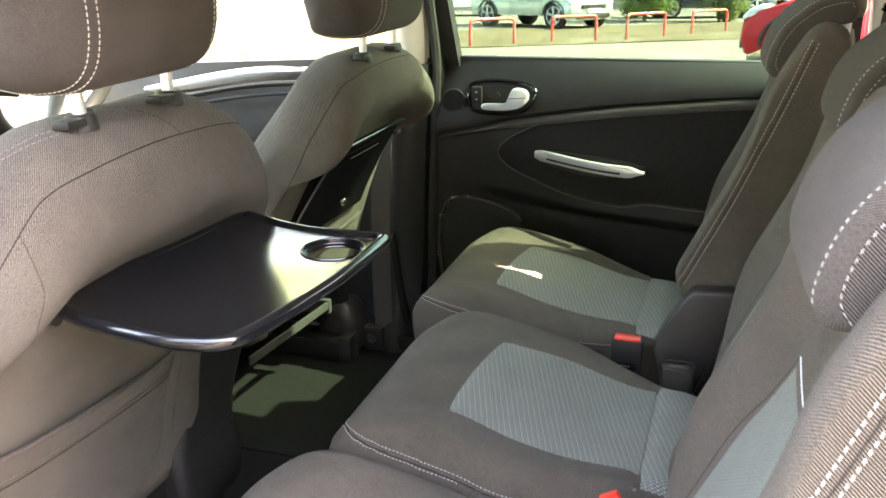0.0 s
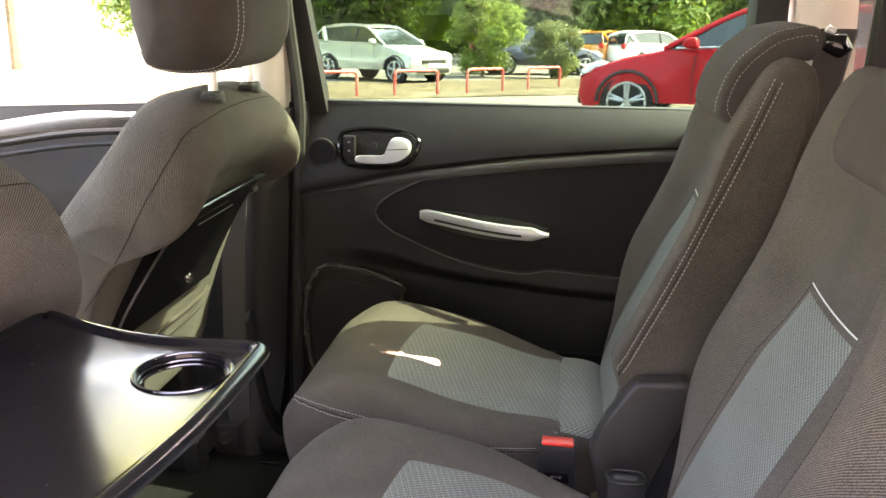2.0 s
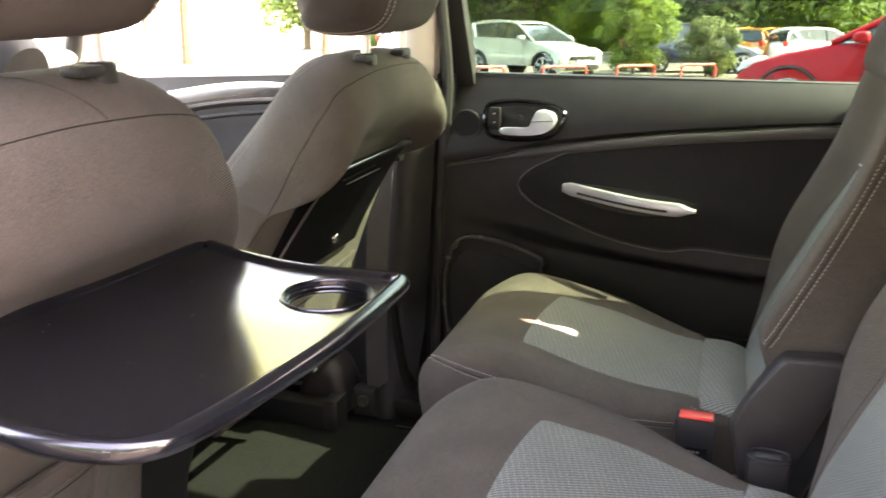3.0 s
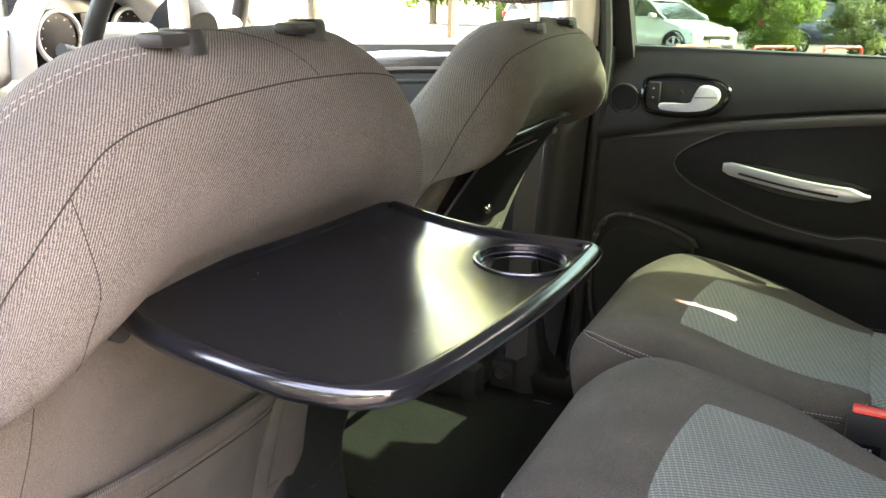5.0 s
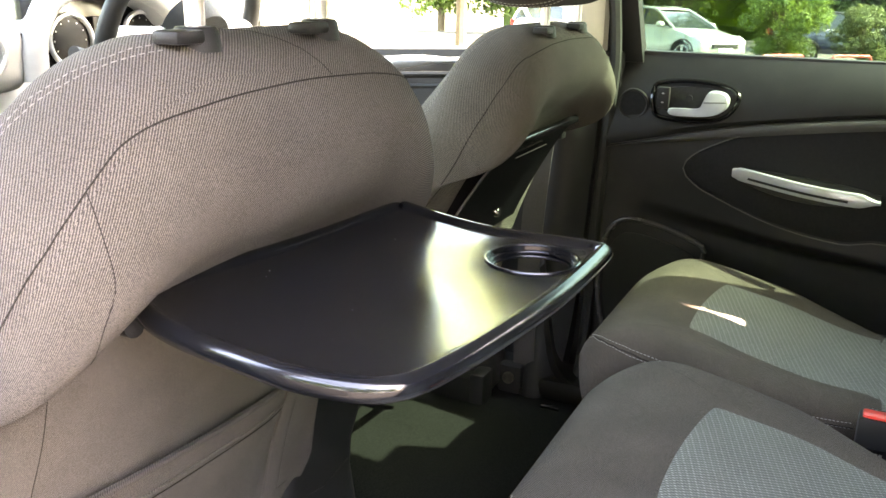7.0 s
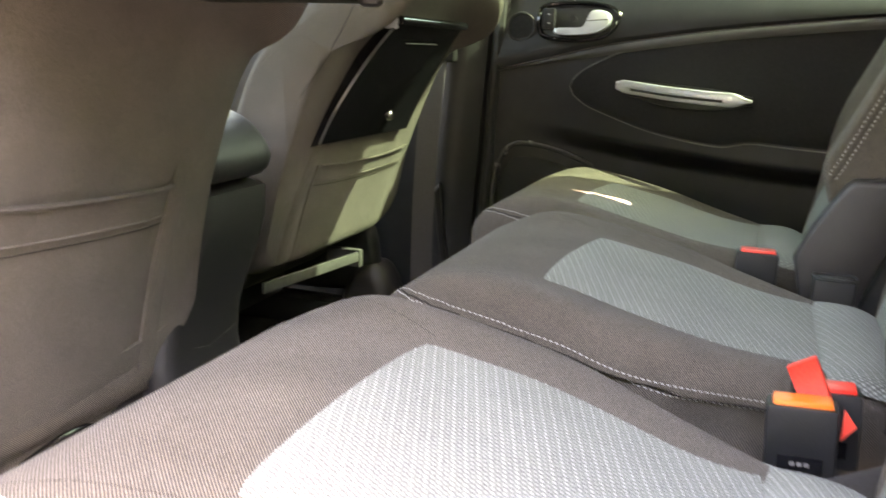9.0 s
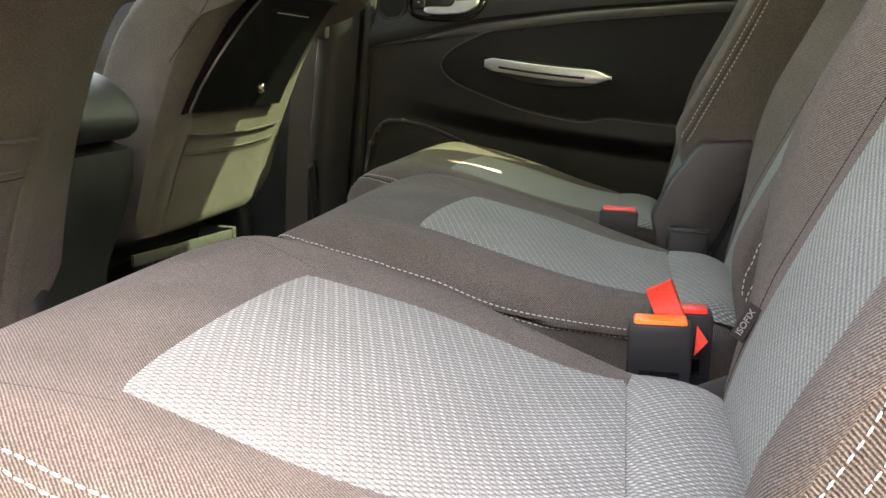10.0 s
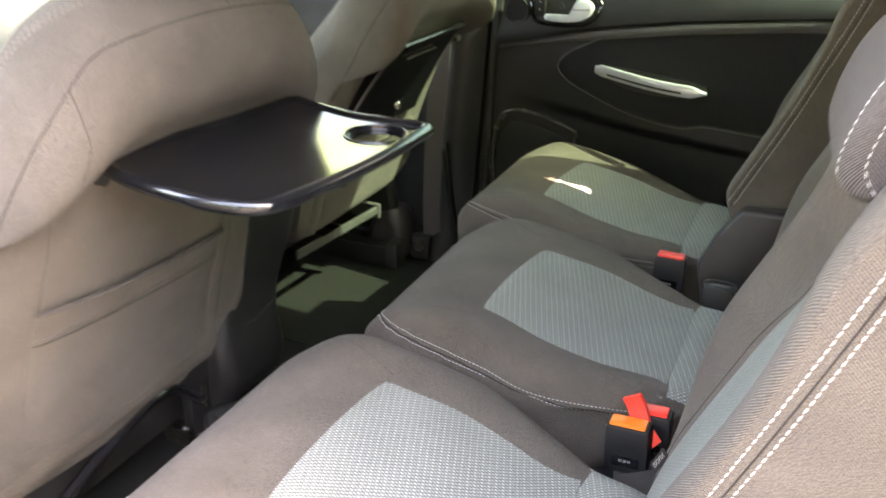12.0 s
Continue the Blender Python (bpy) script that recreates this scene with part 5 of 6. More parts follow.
# belt reel cover low on the pillar
solo("reel_cover", pillow([(-0.56, 0.40), (-0.54, 0.47), (-0.49, 0.50), (-0.455, 0.46), (-0.45, 0.39), (-0.50, 0.37)], 0.60, 0.70, 0.03, n=40), PLASTIC_WING, "rounded charcoal cover at the pillar foot", "cover", (-0.5, 0.65, 0.37))
# curved kick panel at the foot of the doorway
kick = smooth_loop([(-0.368, 0, 0.66), (-0.352, 0, 0.53), (-0.330, 0, 0.445), (-0.268, 0, 0.400), (-0.14, 0, 0.376)], 25, False)
bm = sheet(24, 10, lambda u, v: (kick[round(24 * u)].x - 0.02 * (1 - v) * (1 - u), 0.722 - 0.075 * v + 0.012 * v ** 6, kick[round(24 * u)].z + 0.004 * math.sin(math.pi * v)), thick=(-0.010, 0, -0.012))
solo("kick_panel", bm, PLASTIC, "black curved kick panel beside the seat", "panel", (-0.25, 0.7, 0.37), kind="structure")
solo("sill_far", box(-1.30, 0.9, 0.655, 0.76, 0.37, 0.415, 0.012), PLASTIC, "black sill trim of the far doorway", "sill", (0.2, 0.7, 0.37), kind="structure")
solo("floor_latch", box(-0.345, -0.308, 0.612, 0.618, 0.372, 0.380, 0.002), CHROME, "small bright metal floor catch", "catch", (-0.325, 0.615, 0.372))
# floor mats
solo("floor_mat", sheet(24, 20, lambda u, v: (-0.72 + 0.44 * u, 0.18 + 0.43 * v, 0.374 + 0.003 * noise.noise(Vector((u * 5, v * 5, 1)))), thick=(0, 0, -0.006)), MAT_CARPET, "grey carpet floor mat behind a front seat", "floor mat", (-0.5, 0.4, 0.372))
solo("floor_mat", sheet(24, 20, lambda u, v: (-0.62 + 0.34 * u, -0.62 + 0.50 * v, 0.374 + 0.003 * noise.noise(Vector((u * 5, v * 5, 3)))), thick=(0, 0, -0.006)), CARPET, "charcoal carpet floor mat behind a front seat", "floor mat", (-0.5, -0.4, 0.372))

# steel frame that shows below the near front seat
FRM = thing("seat_adjuster", (-0.45, -0.20, 0.37), "black steel adjuster with bright bolts under the front seat", "seat adjuster")
part("bracket", box(-0.455, -0.435, -0.185, -0.120, 0.372, 0.56, 0.004), PLASTIC, FRM)
part("cross_bar", tube(smooth_loop([(-0.44, -0.46, 0.46), (-0.435, -0.30, 0.515), (-0.435, -0.224, 0.515), (-0.435, -0.165, 0.462)], 20, False), 0.009, 10), GLOSS_FAR, FRM, "glossy bent steel bar")
part("slide", box(-0.50, -0.41, -0.185, -0.135, 0.372, 0.405, 0.004), STEEL, FRM, "steel seat slide")
for y, z, r in ((-0.122, 0.530, 0.007), (-0.154, 0.450, 0.006), (-0.205, 0.430, 0.005)):
    part("bolt", tube([(-0.437, y, z), (-0.429, y, z), (-0.427, y, z)], [r, r, r * 0.5], 6), CHROME, FRM, "bright bolt")
part("lever", box(-0.434, -0.429, -0.162, -0.152, 0.452, 0.490, 0.002), STEEL, FRM, "flat steel lever")

# ---------------------------------------------------------------- centre console
CN = thing("centre_console", (-0.6, 0.04, 0.37), "black centre console with a rounded padded armrest", "console")
part("body", pillow([(-0.42, 0.42), (-0.405, 0.60), (-0.40, 0.735), (-0.45, 0.752), (-0.75, 0.75), (-1.2, 0.70), (-1.2, 0.42), (-0.8, 0.38)], -0.06, 0.105, 0.025, n=60, warp=lambda p: (p.x, p.y - 0.080 * sstep(0.75, 0.53, p.z), p.z)), PLASTIC, CN)
part("armrest", pillow([(-0.395, 0.765), (-0.40, 0.80), (-0.44, 0.835), (-0.52, 0.845), (-0.70, 0.84), (-0.72, 0.80), (-0.70, 0.76), (-0.45, 0.752)], -0.065, 0.110, 0.035, n=56), PLASTIC_GREY, CN, "charcoal padded armrest lid")
part("trim_line", tube([(-0.402, -0.090, 0.567), (-0.400, -0.05, 0.560), (-0.399, 0.008, 0.572)], 0.0006, 6), PLASTIC_WING, CN, "thin grey trim line")

# ---------------------------------------------------------------- dashboard
DB = thing("dashboard", (-1.45, 0.0, 0.6), "grey dashboard with instruments and a silver centre stack", "dashboard")
part("body", pillow([(-1.22, 0.78), (-1.18, 0.90), (-1.22, 0.99), (-1.34, 1.035), (-1.55, 1.03), (-1.65, 0.98), (-1.65, 0.75), (-1.40, 0.62)], -0.74, 0.74, 0.05, n=56), DASH, DB)
part("instrument_hood", tube(smooth_loop([(-1.16, 0.195, 1.00), (-1.165, 0.212, 1.09), (-1.17, 0.27, 1.150), (-1.17, 0.38, 1.168), (-1.17, 0.48, 1.150), (-1.165, 0.560, 1.09), (-1.16, 0.575, 1.0)], 40, False), 0.022, 10), DASH, DB)
part("hood_roof", sheet(16, 6, lambda u, v: (-1.17 - 0.16 * v, 0.205 + 0.36 * u, 1.02 + (0.135 - 0.02 * v) * math.sin(math.pi * min(max(u, 0.06), 0.94)) ** 0.45), thick=(0, 0, 0.01)), DASH, DB)
part("instrument_panel", box(-1.26, -1.235, 0.24, 0.60, 0.99, 1.14, 0.004), DIAL, DB, "dark instrument panel")
for yy in (0.328, 0.505):
    part("dial", tube([(-1.235, yy, 1.062), (-1.222, yy, 1.062)], 0.045, 28), DIAL, DB, "dark round dial")
    part("dial_ring", tube([(-1.218, yy + 0.049 * math.cos(2 * math.pi * i / 32), 1.062 + 0.049 * math.sin(2 * math.pi * i / 32)) for i in range(32)], 0.005, 8, closed=True), SILVER, DB, "silver dial ring")
    for k in range(9):
        a = radians(-30 + 30 * k)
        part("dial_mark", box(-1.2222, -1.2208, yy + 0.036 * math.cos(a) - 0.0010, yy + 0.036 * math.cos(a) + 0.0010, 1.062 + 0.036 * math.sin(a) - 0.0014, 1.062 + 0.036 * math.sin(a) + 0.0014, 0), WHITE_MARK, DB, "small white dial mark")
part("trip_screen", box(-1.236, -1.222, 0.386, 0.446, 1.055, 1.105, 0.004), PLASTIC_WING, DB, "small grey trip display")
for k in range(3):
    part("screen_bar", box(-1.2222, -1.2205, 0.394, 0.431 - 0.008 * k, 1.060 + 0.014 * k, 1.062 + 0.014 * k, 0), GREY_MARK, DB, "pale bar on the display")
part("centre_stack", box(-1.235, -1.175, -0.13, 0.115, 0.66, 1.005, 0.02), SILVER, DB, "silver centre stack")
part("screen", box(-1.178, -1.168, -0.10, 0.08, 0.90, 0.985, 0.004), DIAL, DB, "dark radio display")
for r in range(3):
    for k in range(4):
        part("radio_button", box(-1.178, -1.166, -0.098 + 0.046 * k, -0.060 + 0.046 * k, 0.79 + 0.033 * r, 0.815 + 0.033 * r, 0.003), PLASTIC, DB, "small black radio button")
for yy in (-0.06, 0.105):
    part("air_vent", tube([(-1.20, yy, 1.055), (-1.165, yy, 1.055)], 0.036, 24), PLASTIC, DB, "round black air vent")
    part("vent_ring", tube([(-1.163, yy + 0.038 * math.cos(2 * math.pi * i / 28), 1.055 + 0.038 * math.sin(2 * math.pi * i / 28)) for i in range(28)], 0.005, 8, closed=True), SILVER, DB, "silver vent ring")
part("vent_hood", pillow([(-1.18, 0.99), (-1.165, 1.04), (-1.18, 1.105), (-1.30, 1.10), (-1.36, 1.03), (-1.30, 0.98)], -0.15, 0.195, 0.03, n=40), DASH, DB)
SW = thing("steering_wheel", (-1.05, 0.40, 0.95), "grey steering wheel with silver spokes", "steering wheel")
wm = Matrix.Translation((-1.01, 0.408, 1.085)) @ Matrix.Rotation(radians(-68), 4, "Y")
part("rim", tube([wm @ Vector((0.185 * math.cos(2 * math.pi * i / 56), 0.185 * math.sin(2 * math.pi * i / 56), 0)) for i in range(56)], 0.017, 12, closed=True), PLASTIC_GREY, SW)
part("hub", tube([wm @ Vector((0, 0, -0.06)), wm @ Vector((0, 0, -0.01)), wm @ Vector((0, 0, 0.0))], [0.055, 0.075, 0.06], 28), PLASTIC_GREY, SW)
for a in (0, 180, 90):
    part("spoke", tube([wm @ Vector((0.06 * math.cos(radians(a + 90)), 0.06 * math.sin(radians(a + 90)), -0.015)), wm @ Vector((0.178 * math.cos(radians(a + 90)), 0.178 * math.sin(radians(a + 90)), 0))], 0.016, 10), SILVER, SW, "silver spoke")
part("stalk", tube([(-1.09, 0.36, 1.02), (-1.07, 0.25, 1.045), (-1.065, 0.20, 1.055)], [0.008, 0.009, 0.013], 10), PLASTIC_WING, SW)
# windscreen
bm = sheet(10, 12, lambda u, v: (-1.60 + 0.76 * u, -0.66 + 1.32 * v, 1.02 + 0.52 * u + 0.02 * (1 - (2 * v - 1) ** 2)), thick=(0, 0, 0.005))
solo("windscreen", bm, GLASS_CLEAR, "clear laminated windscreen", "windscreen", (-1.2, 0, 1.2), kind="structure")
solo("windscreen_pillar", tube([(-1.62, -0.70, 1.0), (-1.2, -0.70, 1.26), (-0.84, -0.68, 1.54)], 0.035, 10), LINER, "pale windscreen pillar trim", "pillar", (-1.2, -0.7, 1.2), kind="structure")

# black belt hook behind the far headrest
BH = thing("belt_hook", (0.60, 0.50, 1.0), "black belt hook on the rear quarter with a bright end", "belt hook")
part("strap", sheet(10, 3, lambda u, v: (0.572 + 0.05 * v, 0.56 + 0.1 * (1 - u), 1.02 + 0.19 * u), thick=(0.004, 0.004, 0)), BELT, BH)
part("hook", tube([(0.560, 0.49, 1.195), (0.581, 0.49, 1.190), (0.590, 0.49, 1.180)], [0.012, 0.017, 0.012], 16), GLOSS_FAR, BH, "glossy black roller")
part("cap", tube([(0.562, 0.49, 1.213), (0.572, 0.49, 1.207)], 0.0055, 12), SILVER, BH, "bright metal end")


# ---------------------------------------------------------------- parked cars
def parked_car(name, label, paint, m, length=4.0, height=1.47, width=1.70, hatch=True):
    """Side outline along x (front towards +x), built with body, glass, wheels and lamps."""
    base = m.translation
    T = new(name)
    T.matrix_world = m
    tagged(T, label, "car", "parked cars")
    ORIGIN[T.name] = Vector((0, 0, 0))
    L, H, hwid = length, height, width / 2
    fr, rr = 0.335 * L, -0.30 * L

    def arch(cx):
        return [(cx + 0.36 * math.cos(a), 0.32 + 0.36 * math.sin(a)) for a in [math.pi * i / 10 for i in range(10, -1, -1)]]
    low = [(-0.49 * L, 0.30)] + [p for p in arch(rr) if p[1] > 0.24] + [p for p in arch(fr) if p[1] > 0.24] + [(0.485 * L, 0.22)]
    topline = [(0.5 * L, 0.38), (0.495 * L, 0.58), (0.455 * L, 0.72), (0.36 * L, 0.84), (0.23 * L, 0.95), (0.10 * L, 0.97), (-0.2 * L, 0.99), (-0.44 * L, 1.02), (-0.485 * L, 0.92), (-0.50 * L, 0.55)]
    def tumble(y, z):
        return y * (1 - 0.03 * sstep(0.6, 0.2, z)) * (1 - 0.05 * sstep(0.6, 1.05, z))
    bm = bmesh.new()
    out = low + topline
    rows = []
    for y, f in ((-hwid + 0.0, 0.965), (-hwid + 0.015, 0.985), (-hwid + 0.06, 1.0), (0, 1.0), (hwid - 0.06, 1.0), (hwid - 0.015, 0.985), (hwid, 0.965)):
        rows.append([bm.verts.new((x * f * (1 - 0.035 * (abs(y) / hwid) ** 3), tumble(y, z), z if z < 0.5 else 0.5 + (z - 0.5) * (0.94 + 0.06 * (f - 0.965) / 0.035))) for x, z in out])
    k = len(out)
    for a, b in zip(rows, rows[1:]):
        for i in range(k):
            bm.faces.new((a[i], a[(i + 1) % k], b[(i + 1) % k], b[i]))
    bm.faces.new(rows[0])
    bm.faces.new(rows[-1])
    bmesh.ops.triangulate(bm, faces=[f for f in bm.faces if len(f.verts) > 4])
    body = part("body", bm, paint, T)
    # cabin: dark glass with a painted roof and pillars
    cab = [(0.235 * L, 0.94), (0.06 * L, H - 0.13), (-0.02 * L, H - 0.04), (-0.18 * L, H), (-0.36 * L, H - 0.06), (-0.44 * L, H - 0.20), (-0.475 * L, 0.98)]
    def cabin(scale_out, outline):
        b2 = bmesh.new()
        rws = []
        for s in (-1, 1):
            rws.append([b2.verts.new((x, s * (hwid - 0.07 - 0.20 * sstep(0.95, H, z)) * scale_out, z)) for x, z in outline])
        kk = len(outline)
        for i in range(kk):
            b2.faces.new((rws[0][i], rws[0][(i + 1) % kk], rws[1][(i + 1) % kk], rws[1][i]))
        b2.faces.new(rws[0])
        b2.faces.new(rws[1])
        return b2
    part("glasshouse", cabin(1.0, cab), GLASS_DARK, T, "dark car windows")
    rail = [(0.235 * L, 0.95), (0.06 * L, H - 0.125), (-0.02 * L, H - 0.035), (-0.18 * L, H + 0.005), (-0.36 * L, H - 0.055), (-0.44 * L, H - 0.195), (-0.475 * L, 0.99)]
    for s in (-1, 1):
        b2 = bmesh.new()
        tube_into(b2, [(x, s * (hwid - 0.075 - 0.20 * sstep(0.95, H, z)), z) for x, z in smooth_pairs(rail)], 0.032, 8)
        part("roof_rail", b2, paint, T)
        part("window_strip", tube([(x * L, s * (hwid - 0.045), z) for x, z in ((0.20, 0.965), (0.10, 0.985), (-0.20, 1.005), (-0.42, 1.04))], 0.011, 6), SILVER, T, "bright strip under the side windows")
        for cx in (fr, rr):
            part("wheel_arch", tube([(cx + 0.365 * math.cos(a), s * (hwid - 0.012), 0.32 + 0.365 * math.sin(a)) for a in [math.pi * i / 16 for i in range(17)]], 0.022, 6), RUBBER, T, "dark wheel arch edge")
        b2 = bmesh.new()
        tube_into(b2, [(-0.06 * L, s * (hwid - 0.07), 0.97), (-0.055 * L, s * (hwid - 0.255), H - 0.06)], 0.028, 8)
        part("door_pillar", b2, PLASTIC, T)
        b2 = bmesh.new()
        tube_into(b2, [(-0.33 * L, s * (hwid - 0.07), 0.98), (-0.40 * L, s * (hwid - 0.23), H - 0.10)], 0.07, 8)
        part("rear_pillar", b2, paint, T)
    b2 = sheet(10, 8, lambda u, v: (0.03 * L - 0.40 * L * u, (hwid - 0.25) * (2 * v - 1), H - 0.055 + 0.06 * math.sin(math.pi * min(u + 0.08, 1)) - 0.02 * (2 * v - 1) ** 2 + 0.012), thick=(0, 0, -0.03))
    part("roof", b2, paint, T)
    for cx in (fr, rr):
        for s in (-1, 1):
            w = part("wheel", tube([(cx, s * (hwid - 0.20), 0.32), (cx, s * (hwid - 0.03), 0.32), (cx, s * (hwid - 0.01), 0.32)], [0.33, 0.34, 0.31], 32), TYRE, T, "black tyre with a grey rim")
            rim = bmesh.new()
            tube_into(rim, [(cx + 0.228 * math.cos(2 * math.pi * i / 30), s * (hwid - 0.012), 0.32 + 0.228 * math.sin(2 * math.pi * i / 30)) for i in range(30)], 0.018, 8, closed=True)
            for q in range(5):
                for dq in (-0.13, 0.13):
                    a = 2 * math.pi * q / 5 + 0.3
                    tube_into(rim, [(cx + 0.04 * math.cos(a), s * (hwid - 0.006), 0.32 + 0.04 * math.sin(a)), (cx + 0.225 * math.cos(a + dq), s * (hwid - 0.010), 0.32 + 0.225 * math.sin(a + dq))], [0.028, 0.018], 6)
            tube_into(rim, [(cx, s * (hwid - 0.02), 0.32), (cx, s * (hwid + 0.002), 0.32)], 0.045, 12)
            part("rim", rim, ALLOY, w, "grey spoked rim")
    for s in (-1, 1):
        part("headlamp", pillow([(0.395 * L, 0.70), (0.46 * L, 0.64), (0.485 * L, 0.60), (0.47 * L, 0.72), (0.42 * L, 0.80)], s * (hwid - 0.17) - 0.13, s * (hwid - 0.17) + 0.13, 0.05, n=24), LAMP_GLASS, T, "clear headlamp")
        part("tail_lamp", pillow([(-0.46 * L, 0.82), (-0.492 * L, 0.80), (-0.50 * L, 0.92), (-0.485 * L, 1.02), (-0.44 * L, 0.95)], s * (hwid - 0.14) - 0.09, s * (hwid - 0.14) + 0.09, 0.04, n=24), TAIL, T, "red tail lamp")
        part("door_mirror", pillow([(0.135 * L, 0.97), (0.175 * L, 0.985), (0.17 * L, 1.07), (0.14 * L, 1.085)], s * (hwid + 0.08) - 0.09, s * (hwid + 0.08) + 0.09, 0.04, n=24), paint, T)
        b2 = bmesh.new()
        for xx in (0.145 * L, -0.065 * L, -0.25 * L):
            tube_into(b2, [(xx, s * (hwid * 0.985), 0.36), (xx + 0.01, s * (hwid * 0.992), 0.62), (xx - 0.02, s * (hwid * 0.952), 0.94)], 0.006, 5)
        part("door_gap", b2, RUBBER, T, "dark door gaps", kind="stuff")
        for xx in (-0.02 * L, -0.215 * L):
            part("door_handle", tube([(xx, s * (hwid * 0.985), 0.83), (xx - 0.16, s * (hwid * 0.985), 0.84)], 0.014, 8), paint, T)
    part("grille", box(0.478 * L, 0.502 * L, -0.45, 0.45, 0.50, 0.60, 0.01), PLASTIC, T, "black grille")
    part("lower_grille", box(0.470 * L, 0.500 * L, -0.60, 0.60, 0.26, 0.38, 0.01), PLASTIC, T, "black lower air intake")
    part("number_plate", box(0.496 * L, 0.506 * L, -0.26, 0.26, 0.40, 0.50, 0.004), PAINT_WHITE, T, "plain white plate")
    return T


def smooth_pairs(pts):
    return [(p.x, p.y) for p in smooth_loop([(a, b, 0) for a, b in pts], 30, closed=False)]


def on_ground(x, y, heading):
    return OUT @ pose(x, y, 0, 0, 0, heading)


parked_car("parked_hatchback", "pale silver-green small hatchback parked beyond the racks", PAINT_SILVER, on_ground(-4.95, 21.3, -31), 3.85, 1.45)
parked_car("parked_hatchback", "bright red hatchback with silver spoked wheels", PAINT_RED, Matrix.Translation((0, 0, 0.12)) @ on_ground(2.38, 9.4, 166), 4.0, 1.45, 1.74)
parked_car("parked_hatchback", "dark blue car half hidden by bushes", PAINT_BLUE, on_ground(-1.0, 27.3, 20), 4.2, 1.5)
parked_car("parked_hatchback", "orange small car far off among the trees", PAINT_ORANGE, on_ground(1.6, 37.0, 60), 3.6, 1.5)
parked_car("parked_hatchback", "white car in shade behind the bushes", PAINT_WHITE, on_ground(3.6, 36.0, 30), 4.2, 1.5)
parked_car("parked_hatchback", "white car parked at the edge of the lot", PAINT_WHITE, on_ground(-9.8, 28.0, 10), 4.2, 1.5)


# ---------------------------------------------------------------- red hoop racks
def rack(a, b):
    a, b = Vector((*a, 0)), Vector((*b, 0))
    mid = (a + b) / 2
    d = (b - a)
    bm = bmesh.new()
    r, h = 0.09, 0.50
    u = d.normalized()
    pts = [a + Vector((0, 0, -0.05)), a + Vector((0, 0, h - r))]
    pts += [a + u * r * (1 - math.cos(t)) + Vector((0, 0, h - r + r * math.sin(t))) for t in [math.pi / 2 * i / 6 for i in range(1, 7)]]
    pts += [b - u * r * (1 - math.sin(t)) + Vector((0, 0, h - r + r * math.cos(t))) for t in [math.pi / 2 * i / 6 for i in range(0, 7)]]
    pts += [b + Vector((0, 0, -0.05))]
    tube_into(bm, [OUT @ p for p in pts], 0.032, 10)
    solo("hoop_rack", bm, RACK, "red painted steel hoop rack with pale worn patches", "rack", OUT @ mid, "row of hoop racks")


for a, b in (((-4.55, 13.75), (-3.89, 14.5)), ((-3.27, 15.1), (-2.54, 15.95)), ((-2.0, 16.6), (-1.33, 17.7)), ((-0.8, 18.5), (-0.09, 19.5)), ((0.5, 20.4), (1.2, 21.4))):
    rack(a, b)


# ---------------------------------------------------------------- bushes and trees
def leaves_into(bm, centre, radius, count, size, rng, flat=1.0):
    for _ in range(count):
        d = Vector((rng.gauss(0, 1), rng.gauss(0, 1), rng.gauss(0, 1)))
        d.normalize()
        rad = radius * (0.55 + 0.5 * rng.random())
        p = centre + Vector((d.x * rad, d.y * rad, d.z * rad * flat))
        n = (d + Vector((rng.uniform(-1, 1), rng.uniform(-1, 1), rng.uniform(-0.3, 1.2)))).normalized()
        t = n.orthogonal().normalized()
        t = (Matrix.Rotation(rng.uniform(0, 6.28), 3, n) @ t)
        b = n.cross(t)
        s = size * rng.uniform(0.6, 1.3)
        vs = [bm.verts.new(p - t * s), bm.verts.new(p + b * s * 0.45 + n * s * 0.1), bm.verts.new(p + t * s), bm.verts.new(p - b * s * 0.45 + n * s * 0.1)]
        bm.faces.new(vs)


def plant(name, label, category, x, y, height, spread, trunk_r, leaf, clumps, per, size, seed, low=0.25, group=""):
    rng = random.Random(seed)
    base = ground_point(x, y)
    T = thing(name, base, label, category, group)
    bm = bmesh.new()
    tips = []
    tube_into(bm, [base + Vector((0, 0, -0.1)), base + Vector((0.05, 0, height * 0.25)), base + Vector((rng.uniform(-.1, .1), 0, height * 0.55)), base + Vector((0, 0, height * 0.8))], [trunk_r, trunk_r * 0.8, trunk_r * 0.5, trunk_r * 0.15], 8)
    for k in range(clumps):
        a = rng.uniform(0, 6.28)
        hh = rng.uniform(low, 1.0)
        env = math.sin(math.pi * min(max((hh - low * 0.6) / (1.05 - low * 0.6), 0.05), 0.97)) ** 0.6
        rad = spread * env * math.sqrt(rng.uniform(0.1, 1.0))
        tip = base + Vector((rad * math.cos(a), rad * math.sin(a), height * hh))
        tips.append(tip)
        if k % 3 == 0:
            s = base + Vector((0, 0, height * hh * 0.6))
            tube_into(bm, [s, s.lerp(tip, 0.5) + Vector((0, 0, 0.05 * height)), tip], [trunk_r * 0.35, trunk_r * 0.22, trunk_r * 0.06], 5)
    part("trunk", bm, BARK, T, "brown branching trunk")
    bm = bmesh.new()
    for tip in tips:
        leaves_into(bm, tip, spread * rng.uniform(0.22, 0.36), per, size, rng, 0.8)
    part("crown", bm, leaf, T, smooth=False)
    return T


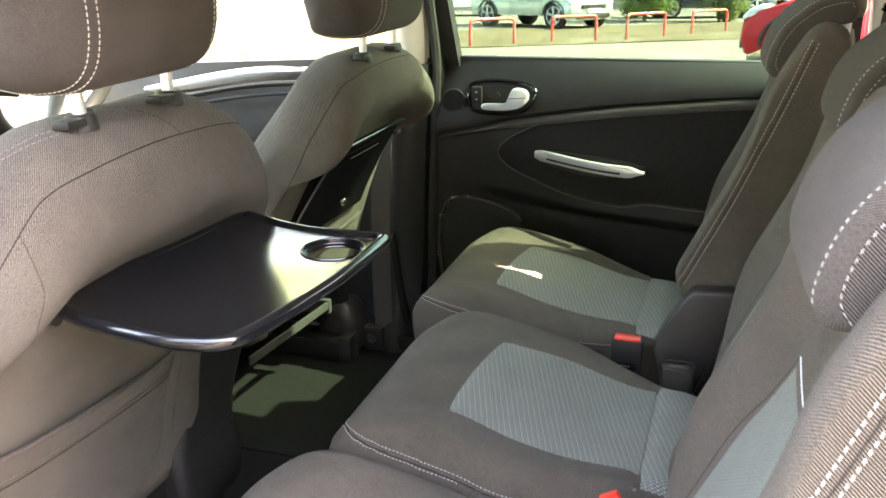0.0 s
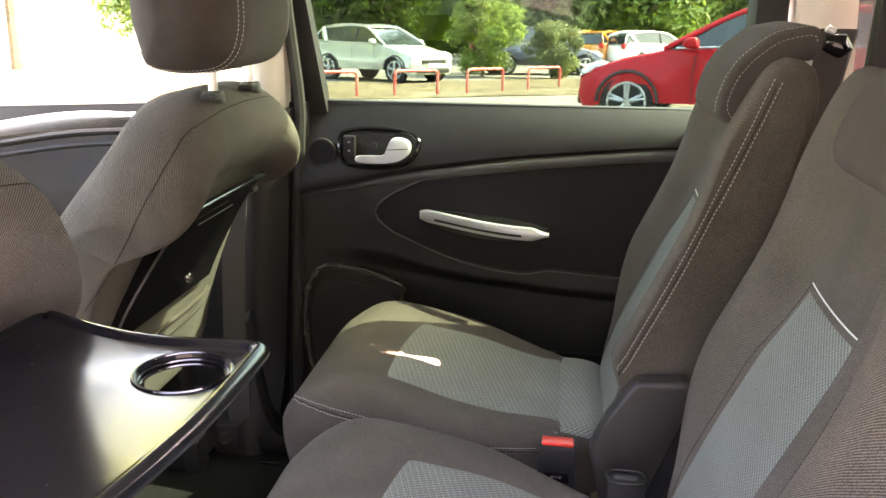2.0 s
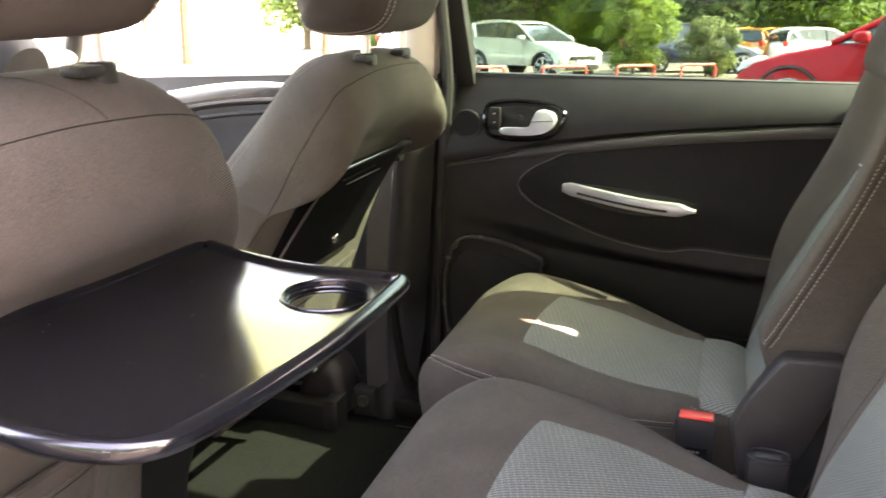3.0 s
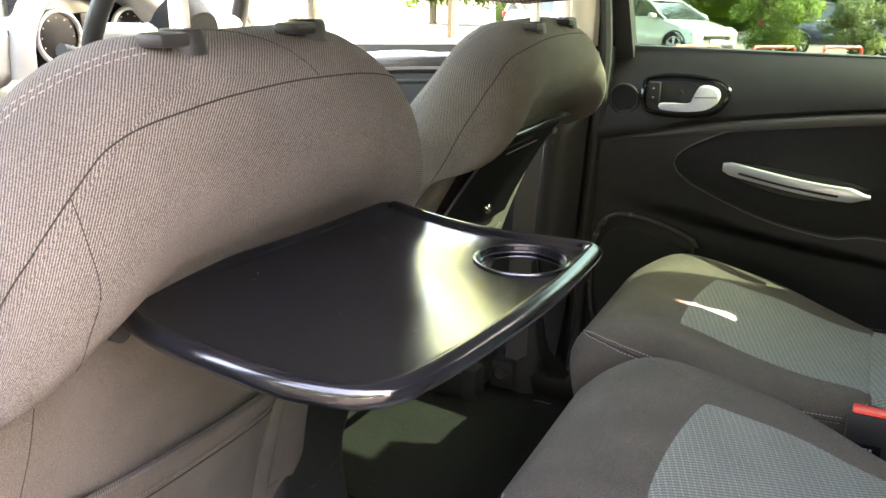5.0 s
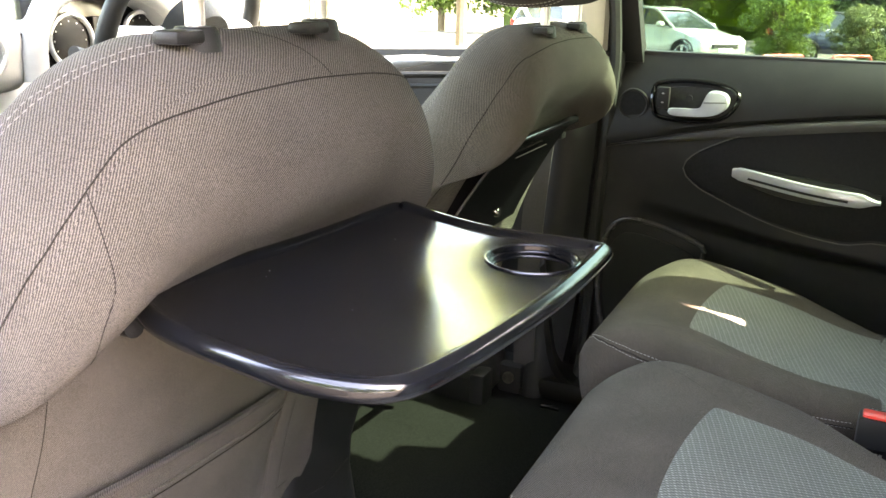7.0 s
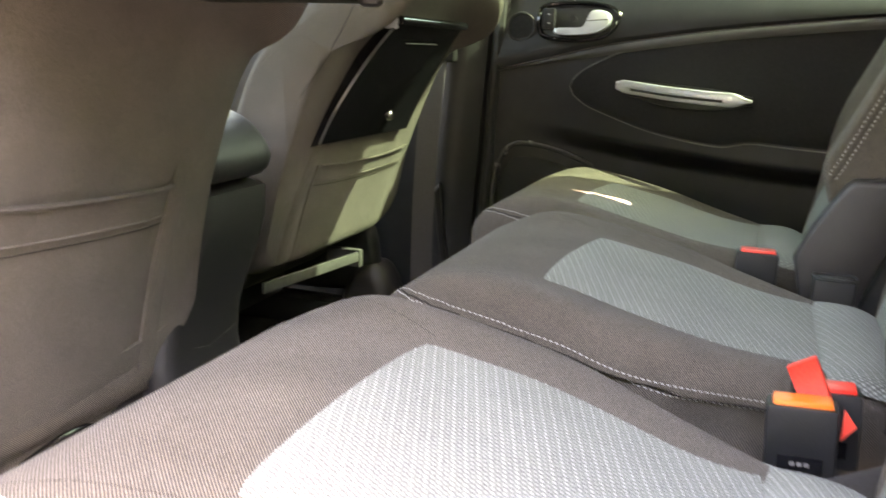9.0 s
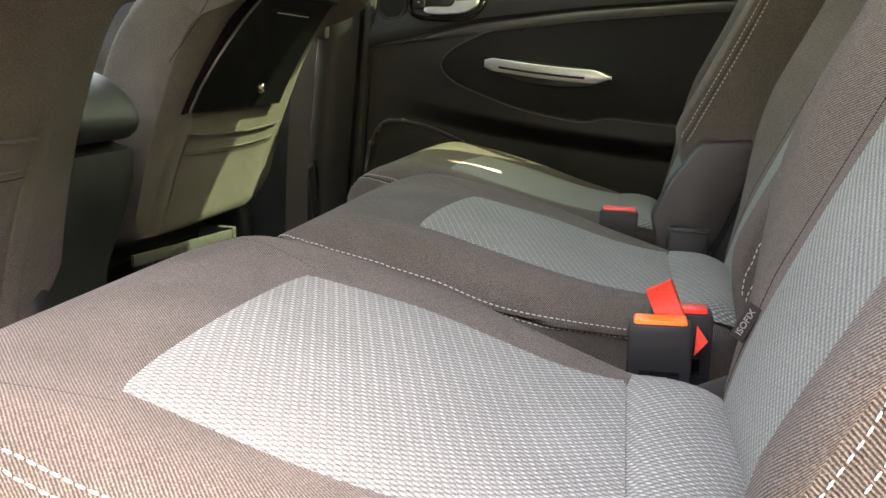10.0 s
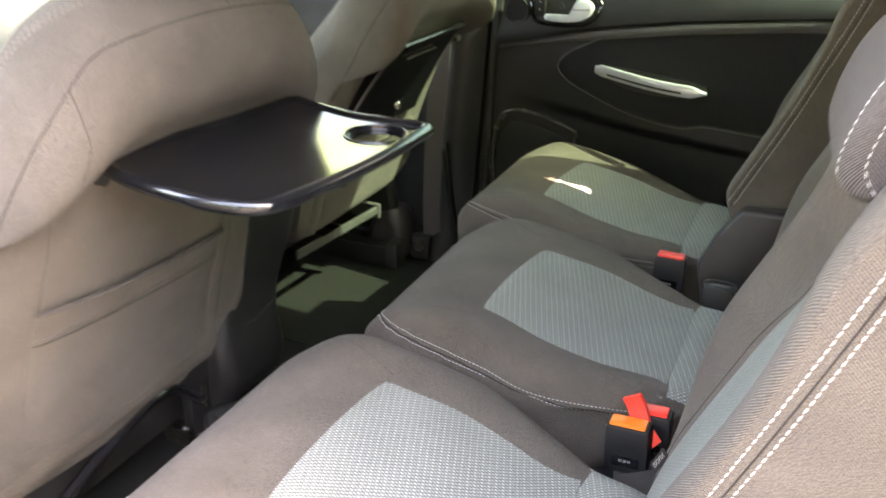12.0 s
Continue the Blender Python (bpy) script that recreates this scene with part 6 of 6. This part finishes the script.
plant("bush", "bright green leafy bush with drooping twigs", "bush", -2.5, 24.4, 2.6, 1.15, 0.07, LEAF, 60, 330, 0.05, 3, 0.12, "bushes")
plant("bush", "dusty olive-green round bush", "bush", -0.42, 24.4, 1.55, 0.85, 0.05, LEAF_DUSTY, 44, 300, 0.04, 5, 0.12, "bushes")
rt = random.Random(11)
for i in range(14):
    x = -25 + 5.0 * i + rt.uniform(-1.5, 1.5)
    y = 45 + rt.uniform(-5, 9)
    plant("tree", "leafy green tree at the edge of the car park", "tree", x, y, rt.uniform(13, 18), rt.uniform(4.2, 5.4), 0.26, LEAF_DARK if i % 3 else LEAF, 80, 130, 0.23, 40 + i, 0.10, "row of trees")
for i in range(7):
    plant("tree", "tall yellow-green tree beyond the car's bonnet", "tree", -12.5 - 3.6 * i + rt.uniform(-1, 1), 26 - 2.6 * i + rt.uniform(-1, 1), rt.uniform(12, 15), 4.2, 0.2, LEAF_PALE, 56, 90, 0.20, 80 + i, 0.28, "row of trees")
# unseen row behind the open doorway, added to block low skylight from that side
for i in range(9):
    plant("tree", "unseen leafy tree added on the near side to screen low skylight", "tree", -24 + 6.0 * i + rt.uniform(-0.8, 0.8), -17.5 + rt.uniform(-1.5, 1.5), rt.uniform(9.0, 11.0), 4.0, 0.22, LEAF_DARK, 60, 60, 0.34, 120 + i, 0.10, "row of trees")
bm = sheet(60, 8, lambda u, v: ground_point(-26 + 100 * u, 60 + 2 * noise.noise(Vector((u * 30, v * 4, 0))), 7.0 * v + 1.5 * v * noise.noise(Vector((u * 40, 2, 0)))), thick=(0, 0.5, 0))
solo("hedge", bm, LEAF_DARK, "dark green belt of woodland behind the trees", "hedge", ground_point(0, 60), kind="structure")


# ---------------------------------------------------------------- dust and lint
rd = random.Random(21)


def specks(name, parent, label, spots, size, material):
    bm = bmesh.new()
    for p in spots:
        a, r = rd.uniform(0, 6.28), size * rd.uniform(0.5, 1.2)
        d = Vector((math.cos(a), math.sin(a), 0)) * r * rd.uniform(1.0, 3.0)
        tube_into(bm, [Vector(p) - d, Vector(p) + Vector((0, 0, r * 0.6)), Vector(p) + d], [r * 0.3, r * 0.6, r * 0.3], 5)
    part(name, bm, material, parent, label, kind="stuff")


specks("dust", TRAY, "pale dust specks on the tray", [(rd.uniform(-0.22, -0.03), rd.uniform(-0.46, -0.19), TZ - 0.0044) for _ in range(18)], 0.00020, GREY_MARK)
